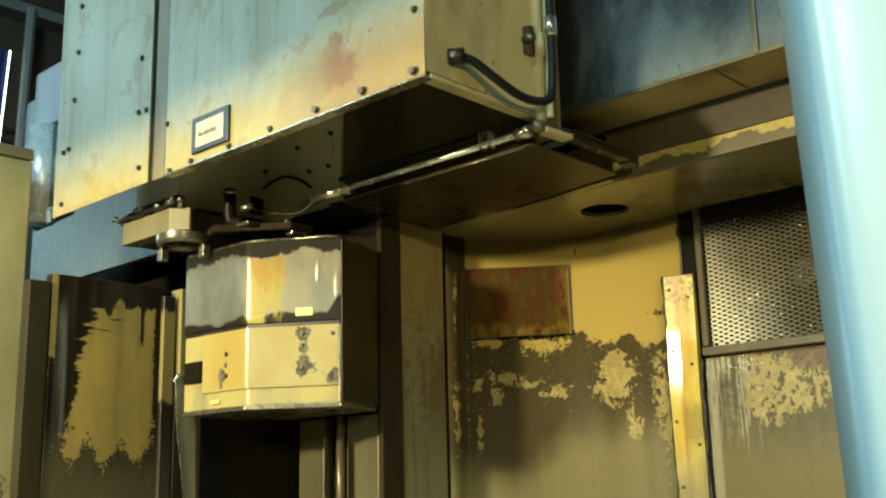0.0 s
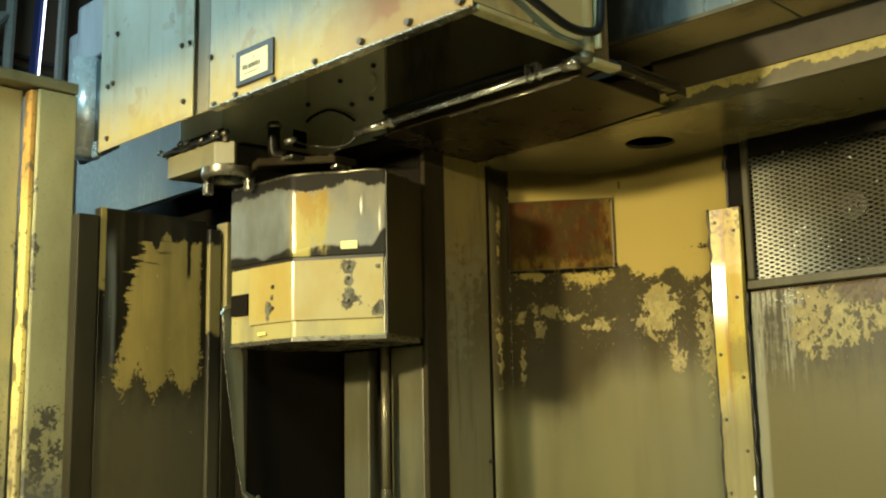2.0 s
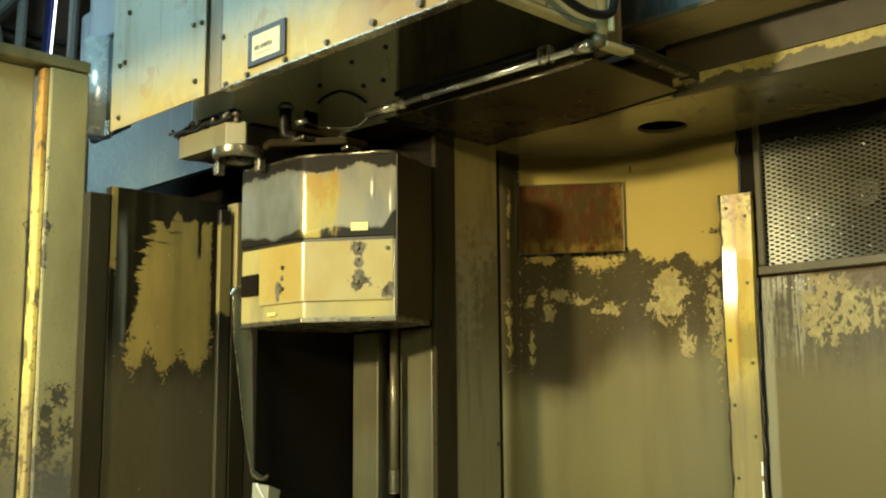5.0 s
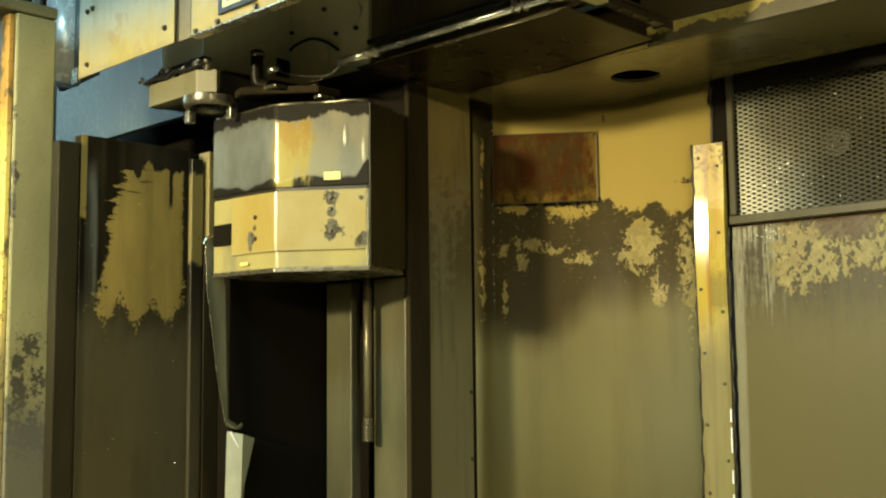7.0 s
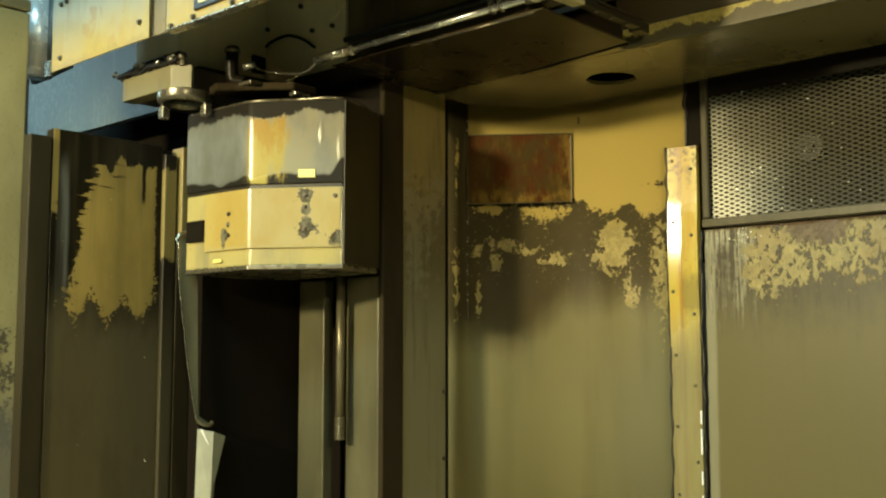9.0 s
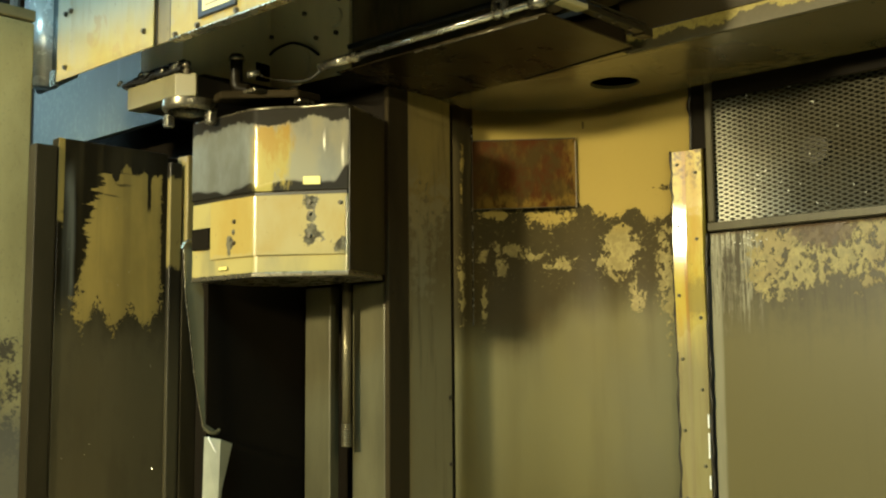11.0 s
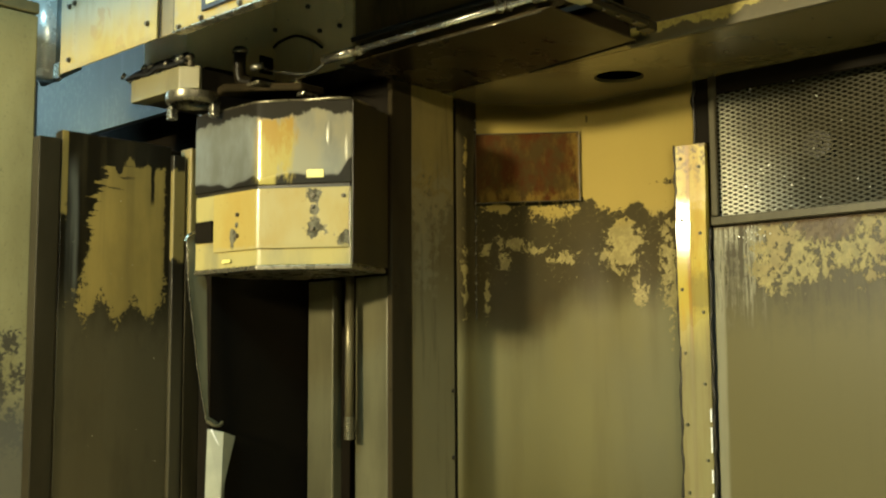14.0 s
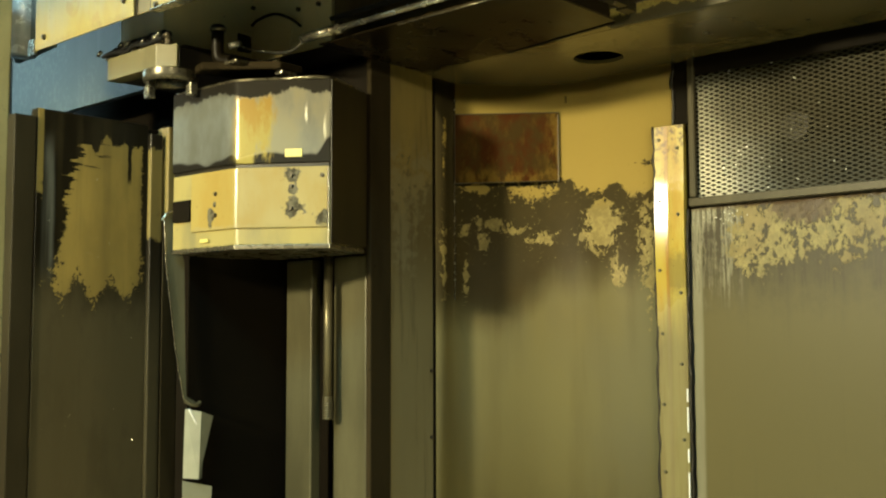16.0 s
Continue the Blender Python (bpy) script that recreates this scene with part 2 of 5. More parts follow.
def left_material():
    """Near-black oily panel with one scraped patch of ochre paint."""
    k = Mat("scraped_dark_panel")
    big = k.noise(7, 5, 0.6, (1, 1, 0.4), off=2)
    mid = k.noise(26, 7, 0.72, off=4)
    fine = k.noise(90, 5, 0.72, off=6)
    drip = k.noise(20, 3, 0.55, (1, 1, 0.05), off=28)
    streak = k.noise(46, 4, 0.65, (1, 0.08, 1), off=18)
    upper = k.step(k.z, 1.86, 2.08)
    low = k.step(k.z, 1.90, 1.76)
    crumb = k.add(k.mul(k.sub(mid, 0.5), k.mixf(low, 0.03, 0.17)), k.mul(k.sub(fine, 0.5), k.mixf(low, 0.04, 0.20)))
    line = k.add(k.add(1.550, k.mul(k.sub(k.z, 1.72), 0.153)), k.mul(k.high(k.sub(k.z, 2.04), 0.0), 0.30))
    left = k.sub(k.sub(k.y, line), k.mul(k.sub(streak, 0.52), k.mixf(upper, 0.05, 0.20)))
    right = k.sub(1.843, k.add(k.y, k.mul(k.sub(mid, 0.5), 0.02)))
    top = k.sub(k.add(2.186, k.mul(k.sub(drip, 0.50), 0.16)), k.z)
    wave = k.op("COSINE", k.mul(k.sub(k.y, 1.634), 61.0))
    bot = k.sub(k.z, k.add(1.742, k.add(k.mul(wave, 0.034), k.mul(k.sub(big, 0.5), -0.10))))
    inside = k.add(k.low(k.low(left, right), k.low(top, bot)), crumb)
    mask = k.step(inside, 0.0, 0.006)
    # a long drip and fine cross scratches cut into the patch
    cut = k.mul(k.near(k.add(k.y, k.mul(k.sub(mid, 0.5), 0.012)), 1.797, 0.004, 0.005), k.step(k.z, 2.06, 2.09))
    lines = k.mul(k.step(streak, 0.56, 0.585), k.mul(k.step(k.z, 2.04, 2.12), k.step(k.y, 1.76, 1.69)))
    mask = k.mul(mask, k.sub(1.0, k.high(cut, k.mul(lines, 0.85))))
    edge = k.mul(k.near(k.y, 1.506, 0.008, 0.003), k.step(k.add(k.z, k.mul(k.sub(mid, 0.5), 0.3)), 1.99, 2.03))
    mask = k.high(mask, k.mul(edge, k.step(k.add(k.sub(k.y, 1.5), k.mul(crumb, 0.3)), -0.012, 0.0)))
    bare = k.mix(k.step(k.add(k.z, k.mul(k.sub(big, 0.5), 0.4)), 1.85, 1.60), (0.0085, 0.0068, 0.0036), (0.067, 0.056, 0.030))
    bare = k.mix(k.mul(k.step(big, 0.45, 0.65), 0.4), bare, (0.034, 0.028, 0.015))
    # grey-blue streak is a soft reflection, painted into the panel
    pale = k.mul(k.near(k.add(k.y, k.mul(k.sub(big, 0.5), 0.02)), 1.532, 0.008, 0.016), k.mul(k.near(k.z, 1.97, 0.14, 0.10), k.step(drip, 0.30, 0.55)))
    bare = k.mix(k.mul(pale, 0.75), bare, (0.13, 0.135, 0.115))
    c = k.mix(mask, bare, k.mix(k.step(big, 0.35, 0.65), (0.27, 0.195, 0.052), (0.20, 0.145, 0.040)))
    c = k.mix(k.mul(k.step(drip, 0.50, 0.62), 0.18), c, (0.05, 0.04, 0.018))
    return k.done(c, k.mixf(mask, 0.30, 0.5), 0.0, k.add(mask, k.mul(fine, 0.2)), 0.3, 0.002, k.mixf(mask, 0.18, 0.3))


def trim_material():
    """Dark olive trim with a piece of ochre paint left near its top."""
    k = Mat("dark_trim_paint")
    a = k.noise(30, 7, 0.7, (1, 1, 0.6), off=5)
    z = k.add(k.z, k.mul(k.sub(a, 0.5), 0.10))
    m = k.mul(k.mul(k.step(z, 1.895, 1.905), k.step(z, 2.19, 2.18)), k.step(a, 0.33, 0.36))
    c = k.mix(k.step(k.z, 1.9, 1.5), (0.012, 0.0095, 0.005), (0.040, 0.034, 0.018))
    return k.done(k.mix(m, c, (0.17, 0.128, 0.038)), k.mixf(m, 0.36, 0.5), 0.0, k.add(m, a), 0.25, 0.002)


def strip_material():
    """Folded post: saturated yellow paint with orange rust runs along the fold, worn paler below."""
    k = Mat("rusty_yellow_post")
    a = k.noise(11, 6, 0.64, (1, 1, 0.18), off=31)
    b = k.noise(55, 6, 0.7, off=3)
    s = k.noise(34, 5, 0.65, (1, 1, 0.05), off=17)
    low = k.step(k.add(k.z, k.mul(k.sub(a, 0.5), 0.30)), 1.80, 1.56)
    right = k.step(k.add(k.x, k.mul(k.sub(a, 0.5), 0.012)), -1.678, -1.672)
    c = k.mix(right, (0.44, 0.345, 0.055), (0.47, 0.375, 0.075))
    c = k.mix(k.mul(k.step(a, 0.47, 0.62), 0.7), c, (0.40, 0.235, 0.022))
    c = k.mix(k.mul(k.step(s, 0.55, 0.66), 0.5), c, (0.29, 0.155, 0.024))
    fold = k.near(k.add(k.x, k.mul(k.sub(s, 0.5), 0.016)), -1.679, 0.003, 0.007)
    c = k.mix(k.mul(fold, 0.7), c, (0.27, 0.115, 0.018))
    top = k.step(k.add(k.z, k.mul(k.sub(b, 0.5), 0.5)), 2.10, 2.27)
    c = k.mix(k.mul(k.mul(top, k.step(b, 0.46, 0.58)), 0.8), c, (0.10, 0.055, 0.02))
    c = k.mix(k.mul(k.mul(top, k.step(b, 0.42, 0.34)), 0.5), c, (0.36, 0.33, 0.17))
    smear = k.mul(right, k.near(k.add(k.z, k.mul(k.sub(b, 0.5), 0.10)), 1.79, 0.03, 0.05))
    c = k.mix(k.mul(smear, 0.6), c, (0.14, 0.11, 0.045))
    c = k.mix(k.mul(k.step(b, 0.66, 0.69), 0.8), c, (0.10, 0.06, 0.025))
    c = k.mix(k.mul(low, 0.9), c, k.mix(k.step(s, 0.42, 0.62), (0.172, 0.152, 0.072), (0.135, 0.115, 0.052)))
    dull = k.step(k.add(k.z, k.mul(k.sub(b, 0.5), 0.2)), 2.03, 2.11)
    rough = k.mixf(k.high(dull, low), k.mixf(a, 0.12, 0.19), 0.42)
    return k.done(c, rough, 0.0, k.add(b, s), 0.03, 0.001, k.mixf(low, 0.45, 0.2))


def box_material():
    """Cream sheet cover: pale above, yellowed by oil and painted warm light towards its lower edge, streaked,
    scratched, one orange stain.
    """
    k = Mat("stained_cream_cover")
    a = k.noise(5, 6, 0.62, (1, 1, 0.35), off=40)
    b = k.noise(45, 4, 0.6, off=9)
    runs = k.noise(22, 5, 0.6, (1, 1, 0.07), off=14)
    blot = k.noise(11, 4, 0.55, (1, 1, 0.7), warp=0.6, off=77)
    haze = k.noise(3.2, 4, 0.6, off=55)
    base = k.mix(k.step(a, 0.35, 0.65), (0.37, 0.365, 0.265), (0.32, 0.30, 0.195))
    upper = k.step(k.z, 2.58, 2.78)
    # lower zone: oil film plus the warm lamp's light, painted yellow
    warm_film = k.step(k.add(k.z, k.add(k.mul(k.sub(a, 0.5), 0.30), k.mul(k.sub(runs, 0.5), 0.22))), 2.70, 2.53)
    base = k.mix(k.mul(warm_film, 0.88), base, k.mix(k.step(blot, 0.40, 0.60), (0.292, 0.212, 0.036), (0.315, 0.248, 0.060)))
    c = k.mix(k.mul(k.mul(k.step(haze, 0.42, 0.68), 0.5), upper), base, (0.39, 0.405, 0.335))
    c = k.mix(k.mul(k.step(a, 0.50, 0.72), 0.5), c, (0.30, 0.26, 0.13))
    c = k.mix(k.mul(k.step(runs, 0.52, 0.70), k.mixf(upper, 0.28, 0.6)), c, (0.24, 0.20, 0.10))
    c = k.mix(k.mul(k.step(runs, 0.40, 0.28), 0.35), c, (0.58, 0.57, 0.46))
    c = k.mix(k.mul(k.step(blot, 0.60, 0.66), 0.45), c, (0.27, 0.17, 0.06))

    def spot(x, z, rx, rz):
        dx, dz = k.mul(k.sub(k.x, x), 1 / rx), k.mul(k.sub(k.z, z), 1 / rz)
        return k.sub(1.0, k.op("SQRT", k.add(k.mul(dx, dx), k.mul(dz, dz))))

    rust = k.high(k.high(spot(-2.690, 2.868, 0.030, 0.050), spot(-2.735, 2.835, 0.018, 0.025)), k.high(spot(-2.640, 2.985, 0.026, 0.075), spot(-1.80, 2.76, 0.06, 0.018)))
    rust = k.step(k.add(rust, k.mul(k.sub(k.noise(30, 5, 0.65, off=61), 0.5), 2.2)), 0.05, 0.35)
    c = k.mix(k.mul(rust, 0.7), c, (0.25, 0.17, 0.085))
    smear = k.mul(k.step(k.noise(16, 5, 0.68, (1, 1, 0.6), off=91), 0.55, 0.68), k.near(k.x, -2.33, 0.16, 0.16))
    c = k.mix(k.mul(smear, 0.55), c, (0.22, 0.235, 0.22))
    scratch = k.mul(k.step(k.noise(60, 3, 0.6, (1, 1, 0.05), off=63), 0.66, 0.70), upper)
    c = k.mix(k.mul(scratch, 0.5), c, (0.16, 0.15, 0.10))
    d = k.add(k.op("ABSOLUTE", k.mul(k.add(k.sub(k.x, -1.855), k.mul(k.sub(2.60, k.z), 1.0)), 0.8)), k.mul(k.op("ABSOLUTE", k.sub(k.z, 2.588)), 1.0))
    stain = k.step(k.add(d, k.mul(k.sub(k.noise(12, 4, 0.6, off=5), 0.5), 0.24)), 0.145, 0.095)
    core = k.step(k.add(k.x, k.mul(k.sub(k.noise(15, 5, 0.6, off=6), 0.5), 0.12)), -1.93, -1.78)
    c = k.mix(k.mul(stain, k.mixf(core, 0.45, 0.88)), c, k.mix(core, (0.245, 0.155, 0.038), (0.205, 0.088, 0.014)))
    # lower right: broad brown stain, deepened for the weaker light there
    stain_and_dim = k.mul(k.step(k.add(k.x, k.mul(k.sub(k.noise(6, 5, 0.65, off=83), 0.5), 0.5)), -2.08, -1.88), k.step(k.add(k.z, k.mul(k.sub(a, 0.5), 0.3)), 2.74, 2.58))
    c = k.mix(k.mul(stain_and_dim, 0.6), c, k.mix(core, (0.19, 0.145, 0.062), (0.13, 0.062, 0.014)))
    rim = k.mul(k.step(k.add(k.z, k.mul(k.sub(b, 0.5), 0.05)), 2.525, 2.507), k.step(a, 0.4, 0.55))
    c = k.mix(k.mul(rim, 0.35), c, (0.14, 0.10, 0.04))
    c = k.mix(k.mul(k.step(b, 0.67, 0.72), 0.7), c, (0.10, 0.08, 0.04))
    return k.done(c, k.mixf(a, 0.32, 0.55), 0.0, k.add(b, k.mul(runs, 0.6)), 0.12, 0.0015)


def turret_material():
    k = Mat("stained_turret_cover")
    a = k.noise(6, 5, 0.6, (1, 1, 0.5), off=51)
    b = k.noise(60, 4, 0.6, off=1)
    wave = k.noise(5, 2, 0.5, (1, 1, 0.2), off=33)
    hang = k.noise(9, 5, 0.62, (1, 1, 0.5), off=15)
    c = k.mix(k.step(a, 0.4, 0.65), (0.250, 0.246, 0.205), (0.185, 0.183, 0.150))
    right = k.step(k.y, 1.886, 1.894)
    # left face greyer and bluer: its cool light put into the colour
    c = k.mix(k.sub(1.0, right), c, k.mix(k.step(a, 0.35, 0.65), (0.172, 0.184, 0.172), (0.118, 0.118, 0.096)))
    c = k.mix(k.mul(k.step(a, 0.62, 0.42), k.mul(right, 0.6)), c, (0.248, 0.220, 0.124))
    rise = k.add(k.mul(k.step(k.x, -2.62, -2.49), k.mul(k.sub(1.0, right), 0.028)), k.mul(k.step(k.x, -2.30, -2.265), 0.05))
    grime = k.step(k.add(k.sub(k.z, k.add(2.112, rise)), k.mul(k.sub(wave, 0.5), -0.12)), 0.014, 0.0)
    # top band: grime, blackened further for the shade under the head
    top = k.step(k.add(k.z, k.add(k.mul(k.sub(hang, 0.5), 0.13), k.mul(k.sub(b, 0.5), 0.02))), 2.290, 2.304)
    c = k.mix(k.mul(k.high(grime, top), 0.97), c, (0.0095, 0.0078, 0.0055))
    flow = k.noise(26, 6, 0.68, (1, 1, 0.35), off=3)

    def patch(x, z, rx, rz):
        dx, dz = k.mul(k.sub(k.x, x), 1 / rx), k.mul(k.sub(k.z, z), 1 / rz)
        return k.sub(1.0, k.op("SQRT", k.add(k.mul(dx, dx), k.mul(dz, dz))))

    rust = k.high(patch(-2.468, 2.200, 0.040, 0.12), patch(-2.428, 2.225, 0.030, 0.085))
    rust = k.step(k.add(rust, k.mul(k.sub(flow, 0.5), 2.6)), -0.34, 0.25)
    c = k.mix(k.mul(k.mul(k.mul(rust, 0.9), right), k.sub(1.0, top)), c, k.mix(k.step(k.add(flow, k.mul(k.sub(k.z, 2.2), 1.6)), 0.42, 0.6), (0.34, 0.272, 0.070), (0.31, 0.195, 0.033)))
    dents = k.high(patch(-2.318, 2.245, 0.008, 0.040), patch(-2.272, 2.200, 0.010, 0.055))
    dents = k.mul(k.step(k.add(dents, k.mul(k.sub(flow, 0.5), 0.6)), 0.0, 0.9), right)
    return k.done(c, k.mixf(k.high(grime, top), k.mixf(a, 0.17, 0.24), 0.5), k.mixf(k.high(grime, top), 0.15, 0.0), k.add(k.add(b, k.mul(hang, 2.0)), k.mul(dents, 12.0)), 0.12, 0.0015, k.mixf(k.high(grime, top), 0.32, 0.06))


def panel_material():
    """Yellowed panel: orange on its narrow face, grey bare chips round the screws."""
    k = Mat("cream_access_panel")
    a = k.noise(6, 5, 0.6, (1, 1, 0.5), off=61)
    b = k.noise(36, 6, 0.68, off=14)
    c = k.mix(k.step(a, 0.35, 0.65), (0.328, 0.271, 0.123), (0.303, 0.221, 0.074))
    c = k.mix(k.step(k.x, -2.490, -2.500), c, k.mix(k.step(a, 0.35, 0.65), (0.335, 0.258, 0.080), (0.31, 0.215, 0.055)))

    def blob(x, z, r):
        dx, dz = k.mul(k.sub(k.x, x), 1.25 / r), k.mul(k.sub(k.z, z), 1 / r)
        return k.sub(1.0, k.op("SQRT", k.add(k.mul(dx, dx), k.mul(dz, dz))))

    m = blob(-2.352, 2.064, 0.026)
    for x, z, r in ((-2.350, 1.968, 0.034), (-2.352, 2.020, 0.015), (-2.274, 1.938, 0.030), (-2.595, 1.955, 0.022), (-2.58, 1.985, 0.010), (-2.60, 1.925, 0.012)):
        m = k.high(m, blob(x, z, r))
    chips = k.step(k.add(m, k.mul(k.sub(b, 0.5), 3.0)), 0.05, 0.15)
    chips = k.mul(chips, k.step(m, -0.6, -0.2))
    c = k.mix(chips, c, k.mix(k.step(b, 0.45, 0.6), (0.045, 0.039, 0.024), (0.13, 0.117, 0.078)))
    c = k.mix(k.mul(k.step(k.noise(70, 3, 0.6, off=9), 0.68, 0.71), 0.7), c, (0.22, 0.15, 0.05))
    c = k.mix(k.mul(k.step(k.add(k.z, k.mul(k.sub(b, 0.5), 0.05)), 1.925, 1.918), 0.6), c, (0.30, 0.25, 0.11))
    return k.done(c, k.mixf(a, 0.18, 0.26), 0.0, k.sub(b, chips), 0.15, 0.001, 0.3)


def column_material():
    k = Mat("chipped_cream_column")
    a = k.noise(6, 5, 0.6, (1, 1, 0.4), off=71)
    b = k.noise(58, 7, 0.76, off=15)
    c = k.mix(k.step(a, 0.3, 0.7), (0.305, 0.28, 0.138), (0.225, 0.20, 0.092))
    zone = k.step(k.z, 1.84, 1.60)
    
    def blob(y, z, ry, rz):
        dy, dz = k.mul(k.sub(k.y, y), 1 / ry), k.mul(k.sub(k.z, z), 1 / rz)
        return k.sub(1.0, k.op("SQRT", k.add(k.mul(dy, dy), k.mul(dz, dz))))

    m = blob(1.402, 2.357, 0.021, 0.029)
    for y, z, ry, rz in ((1.400, 2.169, 0.035, 0.047), (1.407, 2.069, 0.019, 0.067), (1.415, 1.453, 0.021, 0.067), (1.347, 1.506, 0.027, 0.094), (1.441, 1.600, 0.027, 0.040),
                         (1.481, 1.647, 0.047, 0.038), (1.508, 1.540, 0.034, 0.054), (1.447, 1.506, 0.040, 0.067), (1.474, 1.386, 0.107, 0.080)):
        m = k.high(m, blob(y, z, ry, rz))
    chips = k.high(k.step(k.add(m, k.mul(k.sub(b, 0.5), 5.5)), 0.30, 0.36), k.mul(k.step(k.add(k.noise(110, 5, 0.72, off=35), k.mul(k.sub(b, 0.5), 0.5)), 0.60, 0.62), k.mixf(zone, 0.25, 1.0)))
    c = k.mix(chips, c, (0.070, 0.062, 0.042))
    c = k.mix(k.mul(k.step(k.z, 1.55, 1.36), 0.85), c, (0.12, 0.12, 0.10))
    return k.done(c, k.mixf(chips, 0.45, 0.35), 0.0, k.sub(a, chips), 0.25, 0.002)


def sign_material():
    k = Mat("rusted_red_plate")
    a = k.noise(13, 7, 0.7, (1, 1, 0.75), off=81)
    b = k.noise(34, 6, 0.7, (1, 1, 0.4), off=16)
    u = k.add(k.x, k.y)
    c = k.mix(k.step(a, 0.40, 0.60), (0.050, 0.032, 0.010), (0.058, 0.019, 0.006))
    c = k.mix(k.mul(k.step(b, 0.50, 0.66), 0.45), c, (0.11, 0.062, 0.013))
    rim = k.high(k.step(u, 0.74, 0.82), k.step(k.add(k.z, k.mul(k.sub(a, 0.5), 0.12)), 2.165, 2.125))
    c = k.mix(k.mul(k.mul(rim, k.step(b, 0.38, 0.55)), 0.75), c, (0.16, 0.10, 0.02))
    # left end darkened for the housing's shadow across the plate
    c = k.mix(k.mul(k.step(u, 0.45, 0.34), 0.5), c, (0.034, 0.019, 0.006))
    return k.done(c, k.mixf(a, 0.75, 0.95), 0.0, b, 0.25, 0.001, 0.04)


def side_material():
    """Narrow wall: brown-ochre paint rubbed through to grey metal in long smears, oily olive steel below."""
    k = Mat("worn_side_paint")
    a = k.noise(6, 6, 0.66, (1, 1, 0.3), off=91)
    b = k.noise(34, 7, 0.72, off=17)
    s = k.noise(40, 5, 0.62, (1, 1, 0.07), off=37)
    rag = k.add(k.mul(k.sub(a, 0.5), 0.7), k.mul(k.sub(b, 0.5), 0.45))
    m = k.step(k.add(k.z, rag), 2.10, 2.15)
    g = k.mul(k.step(k.add(k.mul(a, 0.5), k.mul(b, 0.5)), 0.50, 0.56), k.near(k.add(k.z, k.mul(rag, 0.5)), 2.02, 0.16, 0.10))
    c = k.mix(k.step(k.add(k.z, k.mul(k.sub(a, 0.5), 0.4)), 1.95, 1.60), k.mix(a, (0.078, 0.065, 0.035), (0.135, 0.116, 0.065)), k.mix(a, (0.145, 0.125, 0.067), (0.20, 0.175, 0.098)))
    c = k.mix(k.mul(m, 0.85), c, k.mix(k.step(a, 0.35, 0.7), (0.235, 0.178, 0.058), (0.165, 0.128, 0.050)))
    c = k.mix(k.mul(g, 0.5), c, (0.20, 0.185, 0.125))
    c = k.mix(k.mul(k.step(s, 0.54, 0.68), 0.35), c, (0.045, 0.036, 0.018))
    c = k.mix(k.mul(k.step(b, 0.66, 0.72), 0.25), c, (0.03, 0.024, 0.013))
    return k.done(c, k.mixf(m, 0.34, 0.5), 0.0, k.add(b, m), 0.3, 0.002, 0.2)


def plain(name, colour, rough=0.4, metal=0.0, scale=30, vary=0.3):
    k = Mat(name)
    a = k.noise(scale, 4, 0.6)
    return k.done(k.mix(a, tuple(v * (1 - vary) for v in colour), tuple(min(1, v * (1 + vary)) for v in colour)), k.mixf(a, rough * 0.75, rough * 1.3), metal, a, 0.08, 0.001)


WALL, RIGHT, LEFT, STRIP, BOX = wall_material(), right_material(), left_material(), strip_material(), box_material()
TURRET, PANEL, COLUMN, SIGN = turret_material(), panel_material(), column_material(), sign_material()
CEIL = worn_paint("oily_beige_ceiling", (0.140, 0.112, 0.048), amount=0.8, scale=2.5, rough=0.22, off=2)
DARK = oily_steel("black_oily_steel", (0.026, 0.021, 0.013), 0.4, 0.3)
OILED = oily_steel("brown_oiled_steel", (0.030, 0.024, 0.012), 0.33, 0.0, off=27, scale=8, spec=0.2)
# near-black; in recesses and closing sheets it stands in for shade
BLACK = Mat("black_and_shade")
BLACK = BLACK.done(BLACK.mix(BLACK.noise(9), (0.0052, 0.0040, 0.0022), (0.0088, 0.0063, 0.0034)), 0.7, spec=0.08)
OLIVE = oily_steel("olive_oily_steel", (0.16, 0.14, 0.075), 0.36, 0.4, off=5)
OLIVE_PALE = oily_steel("pale_olive_steel", (0.109, 0.099, 0.053), 0.36, 0.2, off=8)
BLUE = oily_steel("grey_blue_steel", (0.20, 0.25, 0.26), 0.28, 0.5, off=15, scale=7)


def duct_material():
    """Galvanised sheet, smeared with oil in large dull clouds."""
    k = Mat("galvanised_duct")
    a = k.noise(3.2, 5, 0.6, (1, 1, 0.55), warp=0.5, off=19)
    b = k.noise(14, 5, 0.65, (1, 1, 0.3), off=7)
    m = k.add(k.mul(k.step(a, 0.36, 0.62), 0.7), k.mul(k.step(b, 0.4, 0.65), 0.3))
    m = k.mul(m, k.step(k.add(k.x, k.mul(k.sub(b, 0.5), 0.08)), -1.57, -1.51))
    c = k.mix(m, (0.040, 0.047, 0.046), (0.20, 0.245, 0.255))
    return k.done(c, k.mixf(m, 0.38, 0.26), 0.6, b, 0.1, 0.0015)


